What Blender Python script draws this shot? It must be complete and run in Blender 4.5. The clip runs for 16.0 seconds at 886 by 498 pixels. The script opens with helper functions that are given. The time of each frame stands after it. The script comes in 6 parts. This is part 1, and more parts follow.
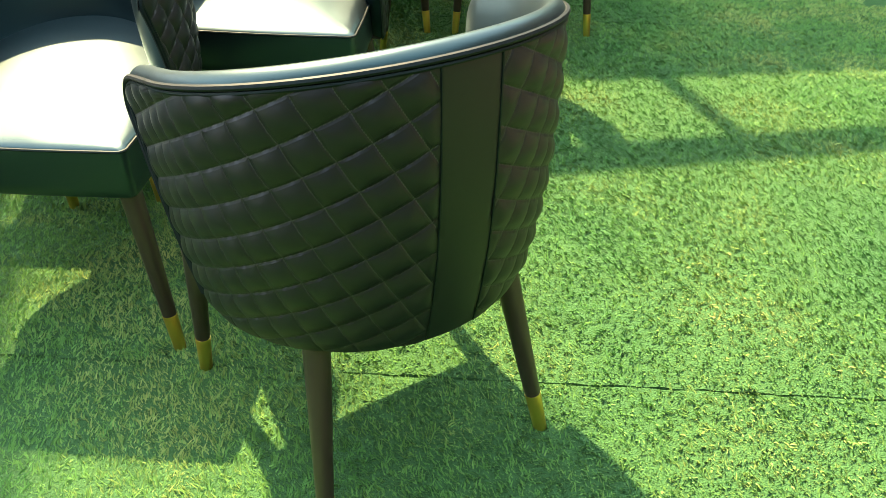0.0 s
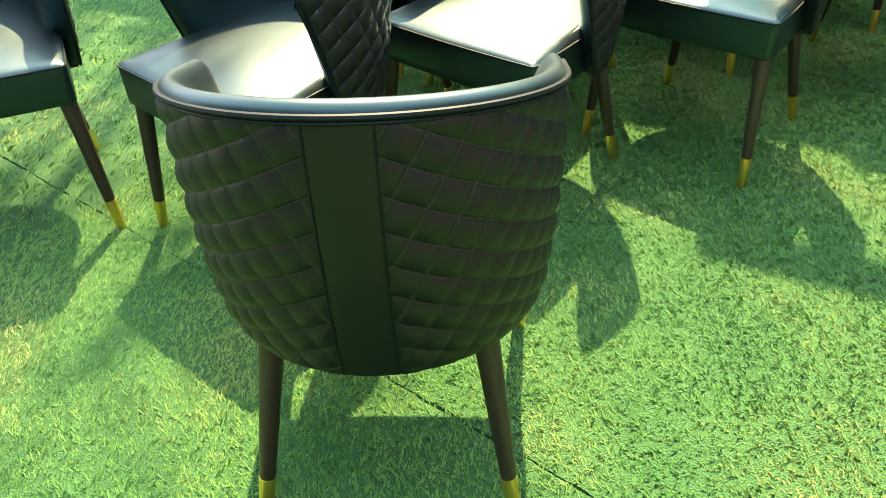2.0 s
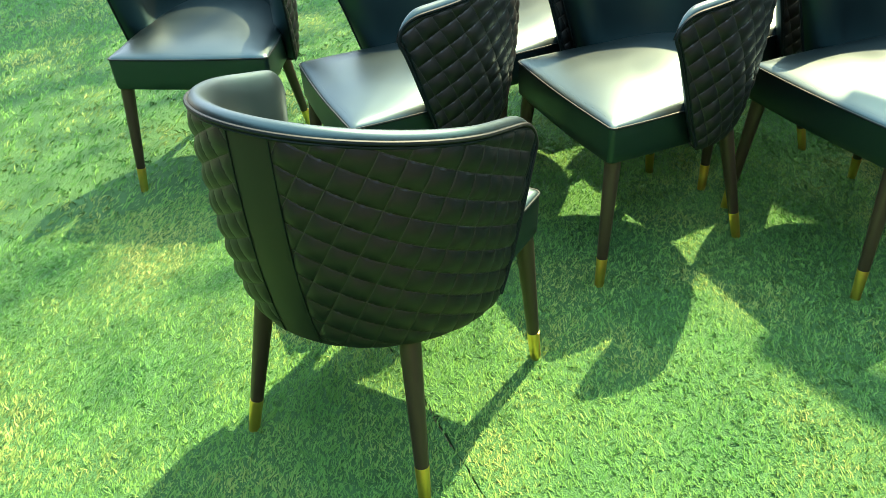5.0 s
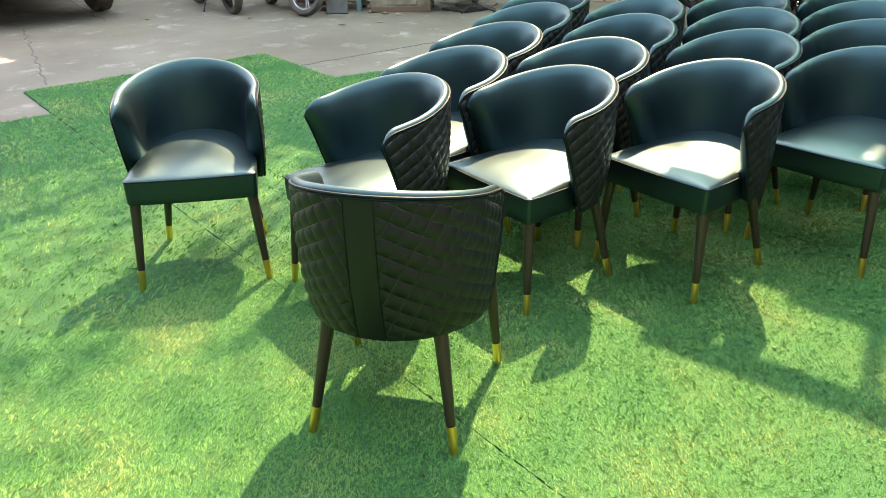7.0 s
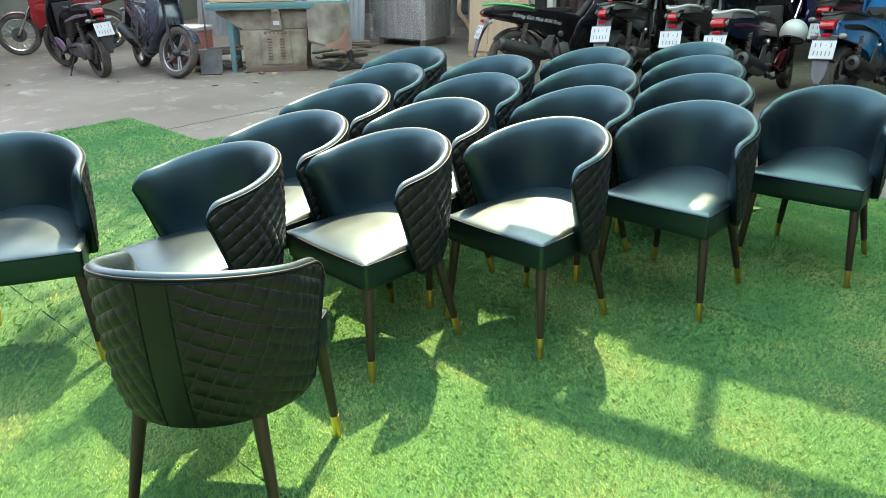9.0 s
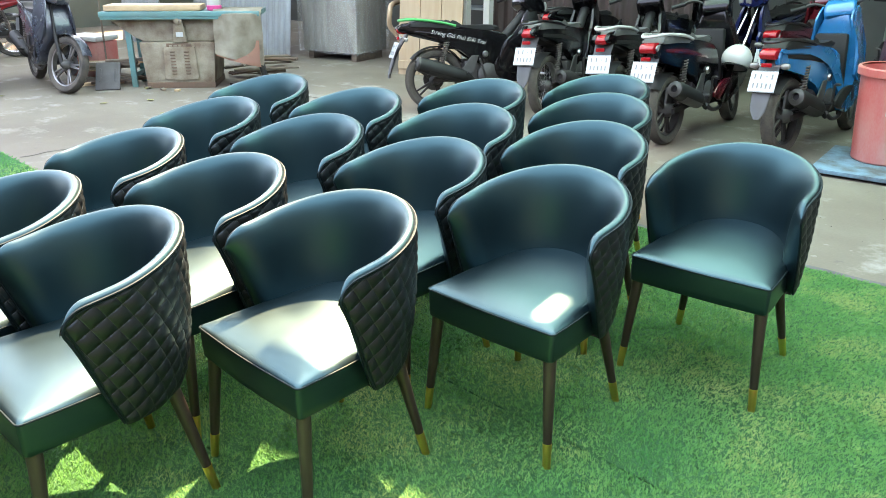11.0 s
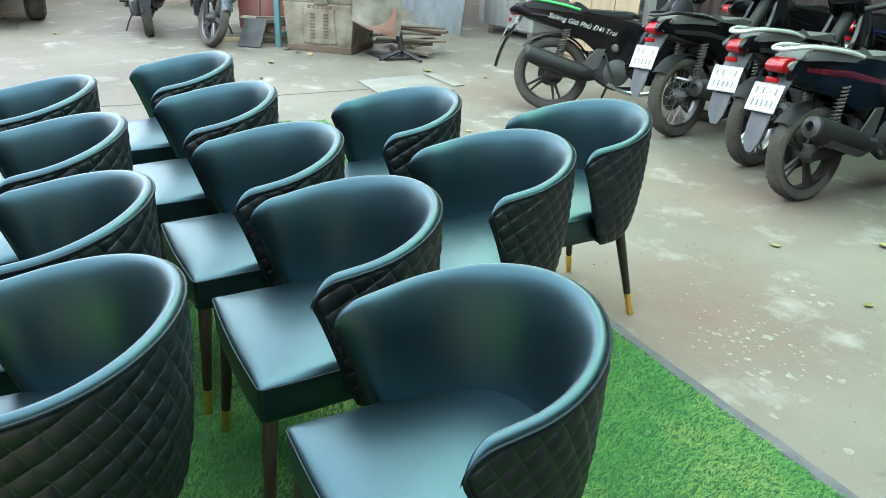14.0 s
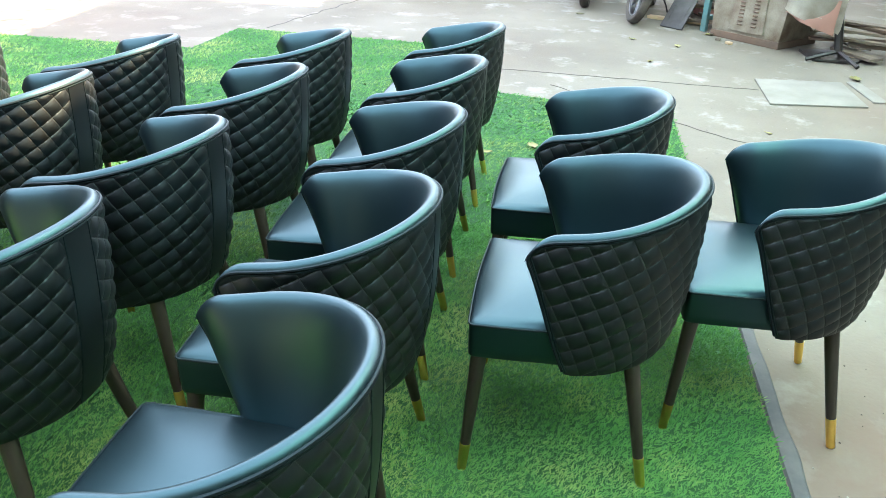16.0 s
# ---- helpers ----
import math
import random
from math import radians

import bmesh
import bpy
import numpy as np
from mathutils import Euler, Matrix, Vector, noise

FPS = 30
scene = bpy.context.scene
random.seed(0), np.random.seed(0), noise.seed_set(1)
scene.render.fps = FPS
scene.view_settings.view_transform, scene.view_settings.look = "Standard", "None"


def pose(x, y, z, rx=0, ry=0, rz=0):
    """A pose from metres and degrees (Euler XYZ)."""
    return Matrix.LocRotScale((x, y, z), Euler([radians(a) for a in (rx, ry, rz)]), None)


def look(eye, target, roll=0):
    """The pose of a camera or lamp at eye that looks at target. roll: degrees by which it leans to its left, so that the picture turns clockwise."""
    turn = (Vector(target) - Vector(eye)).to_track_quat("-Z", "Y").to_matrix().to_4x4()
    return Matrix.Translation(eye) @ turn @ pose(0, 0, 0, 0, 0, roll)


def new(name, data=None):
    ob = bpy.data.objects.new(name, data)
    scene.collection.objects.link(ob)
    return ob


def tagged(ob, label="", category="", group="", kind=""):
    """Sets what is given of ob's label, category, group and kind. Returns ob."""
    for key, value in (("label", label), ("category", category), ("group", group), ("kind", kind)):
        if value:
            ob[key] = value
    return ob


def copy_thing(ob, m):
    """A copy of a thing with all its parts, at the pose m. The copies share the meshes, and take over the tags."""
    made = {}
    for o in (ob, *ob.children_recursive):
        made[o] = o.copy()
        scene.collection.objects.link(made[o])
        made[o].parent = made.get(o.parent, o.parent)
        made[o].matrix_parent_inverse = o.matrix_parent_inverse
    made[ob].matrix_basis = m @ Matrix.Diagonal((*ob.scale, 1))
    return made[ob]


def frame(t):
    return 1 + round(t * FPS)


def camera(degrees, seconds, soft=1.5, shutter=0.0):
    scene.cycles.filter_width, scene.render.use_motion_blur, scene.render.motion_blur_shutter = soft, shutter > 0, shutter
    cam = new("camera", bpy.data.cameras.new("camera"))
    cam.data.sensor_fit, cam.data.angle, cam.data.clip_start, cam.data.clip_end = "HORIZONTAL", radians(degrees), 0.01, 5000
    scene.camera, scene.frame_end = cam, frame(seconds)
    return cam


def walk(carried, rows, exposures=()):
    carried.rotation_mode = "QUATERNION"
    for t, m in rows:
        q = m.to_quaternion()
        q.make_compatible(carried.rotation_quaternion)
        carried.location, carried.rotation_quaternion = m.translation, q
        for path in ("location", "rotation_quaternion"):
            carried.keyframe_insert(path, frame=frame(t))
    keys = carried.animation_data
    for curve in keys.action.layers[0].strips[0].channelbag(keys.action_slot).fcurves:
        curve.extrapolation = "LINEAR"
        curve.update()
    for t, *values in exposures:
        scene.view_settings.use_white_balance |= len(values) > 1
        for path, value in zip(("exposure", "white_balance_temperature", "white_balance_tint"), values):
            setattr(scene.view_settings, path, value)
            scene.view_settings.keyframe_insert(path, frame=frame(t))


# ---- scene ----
cam = camera(59.51, 16.0, 0.5)
PATH = [
    (0, (0.0024, 0.1113, 1.1268), (-0.0223, 1.7151, -0.0678), -0.04),
    (0.5, (0.1427, 0.1915, 1.1239), (-0.1138, 1.7680, -0.0797), -0.66),
    (1, (0.2705, 0.2648, 1.1607), (-0.2137, 1.7886, -0.0407), -1.00),
    (1.5, (0.4303, 0.3032, 1.1828), (-0.2801, 1.7390, -0.0147), -1.26),
    (2, (0.5425, 0.3535, 1.1826), (-0.3920, 1.6538, -0.0157), -1.85),
    (2.5, (0.6301, 0.5012, 1.1657), (-0.5055, 1.6246, -0.0377), -2.27),
    (3, (0.7172, 0.6205, 1.1857), (-0.5765, 1.5512, -0.0226), -2.44),
    (3.5, (0.8640, 0.7429, 1.2108), (-0.5354, 1.5082, 0.0042), -2.63),
    (4, (0.9373, 0.8130, 1.2225), (-0.5203, 1.4772, 0.0249), -2.98),
    (4.2, (0.9559, 0.8251, 1.2225), (-0.5224, 1.4688, 0.0393), -3.34),
    (6.3, (1.3605, 0.1294, 1.4574), (-0.0369, 1.2006, 0.5088), -1.41),
    (6.5, (1.4094, 0.0534, 1.4665), (0.0271, 1.1686, 0.5470), -1.27),
    (7, (1.4578, -0.1068, 1.4907), (0.1066, 1.0895, 0.6285), -1.06),
    (7.5, (1.5028, -0.2223, 1.5019), (0.1821, 1.0351, 0.6804), -1.12),
    (8, (1.5317, -0.2436, 1.5110), (0.2426, 1.0636, 0.7175), -1.21),
    (8.5, (1.5626, -0.1060, 1.5116), (0.3078, 1.2485, 0.7431), -1.20),
    (9, (1.5952, 0.1108, 1.5235), (0.3783, 1.5102, 0.7746), -1.13),
    (9.2, (1.6004, 0.1930, 1.5243), (0.3964, 1.6067, 0.7817), -1.13),
    (11.3, (1.5043, 1.4418, 1.5262), (0.3223, 2.8789, 0.7928), 0.31),
    (11.5, (1.4995, 1.5821, 1.5427), (0.2989, 3.0045, 0.8111), 0.45),
    (12, (1.5345, 1.9297, 1.5265), (0.2835, 3.3044, 0.7881), 0.74),
    (12.5, (1.6313, 2.2769, 1.5351), (0.3033, 3.5682, 0.7809), 1.02),
    (13, (1.6380, 2.6196, 1.5378), (0.2353, 3.8154, 0.7616), 1.54),
    (13.5, (1.6747, 2.9686, 1.5185), (0.1737, 4.0191, 0.7163), 1.76),
    (14, (1.7262, 3.3208, 1.5084), (0.1270, 4.2030, 0.6933), 2.31),
    (14.5, (1.6941, 3.6347, 1.5099), (0.0022, 4.2994, 0.6757), 2.49),
    (15, (1.7070, 3.9508, 1.4962), (-0.0530, 4.3551, 0.6366), 2.50),
    (15.5, (1.6962, 4.2232, 1.4932), (-0.0935, 4.3200, 0.6057), 2.43),
    (16, (1.5610, 4.4710, 1.4955), (-0.2045, 4.2158, 0.5910), 2.14),
]
EXPOSURES = [(0, 2.89, 7450, 19), (2, 2.90, 7200, 19), (3.4, 2.89, 7050, 18), (4, 2.86, 6850, 10), (7, 2.83, 7000, 21), (9, 2.89, 6750, 23), (11.5, 3.58, 6700, 24), (12.5, 3.62, 6650, 20), (14.5, 3.55, 6600, 17), (16, 3.7, 6600, 21)]
walk(cam, [(t, look(eye, target, roll)) for t, eye, target, roll in PATH], EXPOSURES)

# ---- world, sun, exposure ----
SUN_AZ, SUN_EL = 122.0, 53.3          # degrees: from +x towards +y, above the ground
world = bpy.data.worlds.new("sky_world")
scene.world = world
world.use_nodes = True
wn = world.node_tree.nodes
sky = wn.new("ShaderNodeTexSky")
sky.sky_type = 'NISHITA'
sky.sun_disc = False
sky.sun_elevation = radians(SUN_EL)
sky.sun_rotation = radians(90 - SUN_AZ)
sky.air_density, sky.dust_density, sky.ozone_density = 1.0, 3.2, 1.0
wn["Background"].inputs["Strength"].default_value = 0.15
haze = wn.new("ShaderNodeMix")            # the even white haze of a humid day over the blue sky
haze.data_type = 'RGBA'
haze.inputs["Factor"].default_value = 0.5
haze.inputs["B"].default_value = (4.0, 4.7, 5.2, 1)
world.node_tree.links.new(sky.outputs[0], haze.inputs["A"])
world.node_tree.links.new(haze.outputs["Result"], wn["Background"].inputs["Color"])
sun_data = bpy.data.lights.new("sun", 'SUN')
sun_data.energy, sun_data.angle, sun_data.color = 4.9, radians(0.53), (1.0, 0.70, 0.40)
sun = new("sun", sun_data)
sun_dir = Vector((math.cos(radians(SUN_AZ)) * math.cos(radians(SUN_EL)), math.sin(radians(SUN_AZ)) * math.cos(radians(SUN_EL)), math.sin(radians(SUN_EL))))
sun.matrix_world = look(sun_dir * 40, (0, 0, 0))


# ---- mesh helpers ----
def part(name, bm, material, parent=None, label="", smooth=True):
    """Links a bmesh as one mesh object under a thing or a part."""
    me = bpy.data.meshes.new(name)
    bmesh.ops.recalc_face_normals(bm, faces=bm.faces)
    bm.to_mesh(me)
    bm.free()
    if smooth:
        me.polygons.foreach_set("use_smooth", [True] * len(me.polygons))
        me.set_sharp_from_angle(angle=radians(38))
    if material is not None:
        for m in (material if isinstance(material, (list, tuple)) else (material,)):
            me.materials.append(m)
    ob = new(name, me)
    if parent is not None:
        ob.parent = parent
    if label:
        ob["label"] = label
    return ob


def thing(name, label, category, m=None, group="", kind=""):
    ob = new(name)
    ob.empty_display_size = 0.1
    if m is not None:
        ob.matrix_basis = m
    return tagged(ob, label, category, group, kind)


def add_box(bm, c, s, m=None, bevel=0.0, seg=2):
    """A box of size s round c, turned by m, with rounded edges."""
    out = bmesh.ops.create_cube(bm, size=1.0, matrix=Matrix.LocRotScale(c, None, s))
    vs = out["verts"]
    if bevel > 0:
        es = list({e for v in vs for e in v.link_edges})
        r = bmesh.ops.bevel(bm, geom=es, offset=bevel, segments=seg, profile=0.6, affect='EDGES')
        vs = list({v for f in r["faces"] for v in f.verts} | {v for v in vs if v.is_valid})
    if m is not None:
        bmesh.ops.transform(bm, matrix=m, verts=vs)
    return vs


def add_lathe(bm, prof, m=None, n=20, cap=True):
    """Turns a profile of (radius, height) round z."""
    rings = []
    for r, z in prof:
        rings.append([bm.verts.new((r * math.cos(2 * math.pi * i / n), r * math.sin(2 * math.pi * i / n), z)) for i in range(n)])
    for a, b in zip(rings, rings[1:]):
        for i in range(n):
            bm.faces.new((a[i], a[(i + 1) % n], b[(i + 1) % n], b[i]))
    if cap:
        bm.faces.new(rings[0][::-1])
        bm.faces.new(rings[-1])
    vs = [v for r in rings for v in r]
    if m is not None:
        bmesh.ops.transform(bm, matrix=m, verts=vs)
    return vs


def along(a, b):
    """The pose at a whose z points to b."""
    a, b = Vector(a), Vector(b)
    return Matrix.Translation(a) @ (b - a).to_track_quat('Z', 'Y').to_matrix().to_4x4()


def add_rod(bm, a, b, r0, r1=None, n=12):
    r1 = r0 if r1 is None else r1
    h = (Vector(b) - Vector(a)).length
    return add_lathe(bm, [(r0, 0), (r1, h)], along(a, b), n)


def add_tube(bm, pts, r, n=8, closed=False, cap=True):
    """A tube of radius r (or one radius a point) along points."""
    pts = [Vector(p) for p in pts]
    k = len(pts)
    rad = r if isinstance(r, (list, tuple)) else [r] * k
    rings, up = [], None
    for i, p in enumerate(pts):
        a = pts[(i - 1) % k] if (closed or i > 0) else p
        b = pts[(i + 1) % k] if (closed or i < k - 1) else p
        t = (b - a).normalized()
        if up is None:
            up = Vector((0, 0, 1)) if abs(t.z) < 0.9 else Vector((1, 0, 0))
        side = t.cross(up)
        side = side.normalized() if side.length > 1e-6 else t.orthogonal().normalized()
        up = side.cross(t).normalized()
        rings.append([bm.verts.new(p + rad[i] * (math.cos(2 * math.pi * j / n) * side + math.sin(2 * math.pi * j / n) * up)) for j in range(n)])
    pairs = list(zip(rings, rings[1:])) + ([(rings[-1], rings[0])] if closed else [])
    for a, b in pairs:
        for j in range(n):
            bm.faces.new((a[j], a[(j + 1) % n], b[(j + 1) % n], b[j]))
    if cap and not closed:
        bm.faces.new(rings[0][::-1])
        bm.faces.new(rings[-1])


def add_prism(bm, outline, h0, h1, m=None, bevel=0.0, seg=2):
    """A flat outline of (x, y) drawn out along z from h0 to h1."""
    lo = [bm.verts.new((x, y, h0)) for x, y in outline]
    hi = [bm.verts.new((x, y, h1)) for x, y in outline]
    n = len(outline)
    fs = [bm.faces.new(lo[::-1]), bm.faces.new(hi)]
    fs += [bm.faces.new((lo[i], lo[(i + 1) % n], hi[(i + 1) % n], hi[i])) for i in range(n)]
    vs = lo + hi
    if bevel > 0:
        es = list(set(fs[0].edges) | set(fs[1].edges))
        r = bmesh.ops.bevel(bm, geom=es, offset=bevel, segments=seg, profile=0.6, affect='EDGES')
        vs = list({v for f in r["faces"] for v in f.verts} | {v for v in vs if v.is_valid})
    if m is not None:
        bmesh.ops.transform(bm, matrix=m, verts=vs)
    return vs


def add_grid(bm, rows, uvs=None):
    """Quads over rows of points, with flat coordinates for the material if given; returns rows of vertices."""
    vv = [[bm.verts.new(p) for p in row] for row in rows]
    uv = bm.loops.layers.uv.new("UVMap") if uvs else None
    for j, (a, b) in enumerate(zip(vv, vv[1:])):
        for i in range(len(a) - 1):
            f = bm.faces.new((a[i], a[i + 1], b[i + 1], b[i]))
            if uvs:
                for loop, q in zip(f.loops, (uvs[j][i], uvs[j][i + 1], uvs[j + 1][i + 1], uvs[j + 1][i])):
                    loop[uv].uv = q
    return vv


def smooth_line(pts, n=6):
    """A Catmull-Rom line through points."""
    pts = [Vector(p) for p in pts]
    out = []
    for i in range(len(pts) - 1):
        p0, p1, p2, p3 = pts[max(i - 1, 0)], pts[i], pts[i + 1], pts[min(i + 2, len(pts) - 1)]
        for j in range(n):
            t = j / n
            out.append(0.5 * ((2 * p1) + (p2 - p0) * t + (2 * p0 - 5 * p1 + 4 * p2 - p3) * t * t + (3 * p1 - p0 - 3 * p2 + p3) * t ** 3))
    out.append(pts[-1])
    return out


def sstep(a, b, x):
    t = min(1.0, max(0.0, (x - a) / (b - a)))
    return t * t * (3 - 2 * t)


# ---- materials ----
def material(name, base, rough=0.5, metal=0.0, second=None, scale=6.0, fine=120.0, bump=0.15, bump_dist=0.002,
             rough_var=0.12, mix=0.6, spec=0.5, stretch=None, vary=0.0, coat=0.0, sheen=0.0, tint=None):
    """A surface with two scales of variation: broad stains or fading, and fine grain with relief."""
    m = bpy.data.materials.new(name)
    m.use_nodes = True
    nt = m.node_tree
    nd, ln = nt.nodes, nt.links
    b = nd["Principled BSDF"]
    b.inputs["Metallic"].default_value = metal
    b.inputs["Specular IOR Level"].default_value = spec
    b.inputs["Coat Weight"].default_value = coat
    b.inputs["Coat Roughness"].default_value = max(0.05, rough * 0.9)
    if tint:
        b.inputs["Specular Tint"].default_value = (*tint, 1)
    b.inputs["Sheen Weight"].default_value = sheen
    tc = nd.new("ShaderNodeTexCoord")
    src = tc.outputs["Object"]
    if stretch:
        mp = nd.new("ShaderNodeMapping")
        mp.inputs["Scale"].default_value = stretch
        ln.new(src, mp.inputs["Vector"])
        src = mp.outputs[0]
    n1, n2 = nd.new("ShaderNodeTexNoise"), nd.new("ShaderNodeTexNoise")
    n1.inputs["Scale"].default_value, n1.inputs["Detail"].default_value = scale, 5
    n2.inputs["Scale"].default_value, n2.inputs["Detail"].default_value = fine, 3
    ln.new(src, n1.inputs["Vector"])
    ln.new(src, n2.inputs["Vector"])
    ramp = nd.new("ShaderNodeMapRange")
    ramp.inputs["From Min"].default_value, ramp.inputs["From Max"].default_value = 0.35, 0.68
    ln.new(n1.outputs[0], ramp.inputs[0])
    add = nd.new("ShaderNodeMath")
    add.operation = 'MULTIPLY_ADD'
    ln.new(n2.outputs[0], add.inputs[0])
    add.inputs[1].default_value = 0.5
    ln.new(ramp.outputs[0], add.inputs[2])
    sub = nd.new("ShaderNodeMath")
    sub.operation = 'MULTIPLY'
    sub.use_clamp = True
    ln.new(add.outputs[0], sub.inputs[0])
    sub.inputs[1].default_value = mix
    col = nd.new("ShaderNodeMix")
    col.data_type = 'RGBA'
    second = second or tuple(0.6 * c for c in base)
    col.inputs["A"].default_value = (*base, 1)
    col.inputs["B"].default_value = (*second, 1)
    ln.new(sub.outputs[0], col.inputs["Factor"])
    out = col.outputs["Result"]
    if vary > 0:
        oi, hs = nd.new("ShaderNodeObjectInfo"), nd.new("ShaderNodeHueSaturation")
        mr = nd.new("ShaderNodeMapRange")
        mr.inputs["To Min"].default_value, mr.inputs["To Max"].default_value = 1 - vary, 1 + vary
        ln.new(oi.outputs["Random"], mr.inputs[0])
        ln.new(mr.outputs[0], hs.inputs["Value"])
        ln.new(out, hs.inputs["Color"])
        out = hs.outputs[0]
    ln.new(out, b.inputs["Base Color"])
    rr = nd.new("ShaderNodeMapRange")
    rr.inputs["To Min"].default_value, rr.inputs["To Max"].default_value = max(0.03, rough - rough_var), min(1, rough + rough_var)
    ln.new(n1.outputs[0], rr.inputs[0])
    ln.new(rr.outputs[0], b.inputs["Roughness"])
    if bump > 0:
        bp = nd.new("ShaderNodeBump")
        bp.inputs["Strength"].default_value, bp.inputs["Distance"].default_value = bump, bump_dist
        ln.new(n2.outputs[0], bp.inputs["Height"])
        ln.new(bp.outputs[0], b.inputs["Normal"])
    return m


# teal of the overhead light is put into the specular tint
LEATHER = material("leather", (0.0012, 0.0030, 0.0042), 0.39, 0, (0.0016, 0.0036, 0.0048), 9, 700, 0.10, 0.0006, 0.04, 0.5, 0.66, tint=(0.43, 0.94, 1.0), coat=0.0)
LEATHER.node_tree.nodes["Principled BSDF"].inputs["IOR"].default_value = 1.6


def quilted_leather():
    """The same leather with sharp creases and pale thread along the stitched lines; the mesh carries the way round and the height."""
    m = material("quilted_leather", (0.0018, 0.0028, 0.0030), 0.46, 0, (0.0024, 0.0034, 0.0036), 9, 700, 0.10, 0.0006, 0.05, 0.5, 0.50, tint=(0.74, 0.92, 0.95))
    nd, ln = m.node_tree.nodes, m.node_tree.links
    b = nd["Principled BSDF"]

    def node(op, a, c=None, d=None):
        n = nd.new("ShaderNodeMath")
        n.operation = op
        for k, v in enumerate((a, c, d)):
            if v is None:
                continue
            if isinstance(v, (int, float)):
                n.inputs[k].default_value = v
            else:
                ln.new(v, n.inputs[k])
        return n.outputs[0]

    uv, sep = nd.new("ShaderNodeUVMap"), nd.new("ShaderNodeSeparateXYZ")
    uv.uv_map = "UVMap"
    ln.new(uv.outputs[0], sep.inputs[0])
    q, z = sep.outputs[0], sep.outputs[1]
    lines = []
    for slope, step, perp, phase in ((0.535, 0.0515, 0.0454, 0.17), (-1.76, 0.0935, 0.0462, 0.52)):
        g = node('DIVIDE', node('MULTIPLY_ADD', q, slope, z), step)
        f = node('ABSOLUTE', node('SUBTRACT', node('FRACT', node('ADD', g, 20.5 - phase)), 0.5))
        lines.append(node('MULTIPLY', f, perp))
    d = node('MINIMUM', lines[0], lines[1])
    inside = node('GREATER_THAN', q, 0.0425)
    crease = node('SUBTRACT', 1.0, node('MINIMUM', node('DIVIDE', d, 0.0035), 1.0))
    crease = node('MULTIPLY', crease, inside)
    along_ = node('ADD', node('MULTIPLY', q, 260.0), node('MULTIPLY', z, 150.0))
    dash = node('GREATER_THAN', node('FRACT', along_), 0.32)
    thread = node('MULTIPLY', node('MULTIPLY', node('LESS_THAN', d, 0.0008), inside), dash)
    old = b.inputs["Base Color"].links[0].from_socket
    mx = nd.new("ShaderNodeMix")
    mx.data_type = 'RGBA'
    ln.new(thread, mx.inputs["Factor"])
    ln.new(old, mx.inputs["A"])
    mx.inputs["B"].default_value = (0.032, 0.036, 0.031, 1)
    ln.new(mx.outputs["Result"], b.inputs["Base Color"])
    bp = nd.new("ShaderNodeBump")
    bp.inputs["Strength"].default_value, bp.inputs["Distance"].default_value = 0.5, 0.0025
    bp.invert = True
    ln.new(crease, bp.inputs["Height"])
    ln.new(b.inputs["Normal"].links[0].from_socket, bp.inputs["Normal"])
    ln.new(bp.outputs[0], b.inputs["Normal"])
    return m


QUILTED = quilted_leather()
PIPING = material("leather_piping", (0.003, 0.007, 0.008), 0.5, 0, None, 30, 600, 0.1, 0.0005, 0.05, spec=0.25, tint=(0.6, 1.0, 0.95))
CORD = material("leather_cord", (0.002, 0.004, 0.005), 0.6, 0, None, 30, 600, 0.1, 0.0005, 0.05, spec=0.3, tint=(0.6, 0.95, 1.0))
UNDERSIDE = material("black_lining", (0.015, 0.016, 0.016), 0.85, 0, None, 20, 500, 0.3, 0.001)
LEG_WOOD = material("dark_wood", (0.030, 0.023, 0.016), 0.38, 0, (0.018, 0.014, 0.010), 14, 160, 0.12, 0.0008, 0.08, stretch=(6, 6, 0.6))
BRASS = material("brass", (0.95, 0.66, 0.19), 0.34, 1.0, (0.82, 0.54, 0.13), 12, 300, 0.06, 0.0006, 0.07)


TURF = material("turf_backing", (0.019, 0.09, 0.03), 0.85, 0, (0.03, 0.11, 0.034), 2.2, 260, 0.9, 0.012, 0.05, 0.8, 0.2)


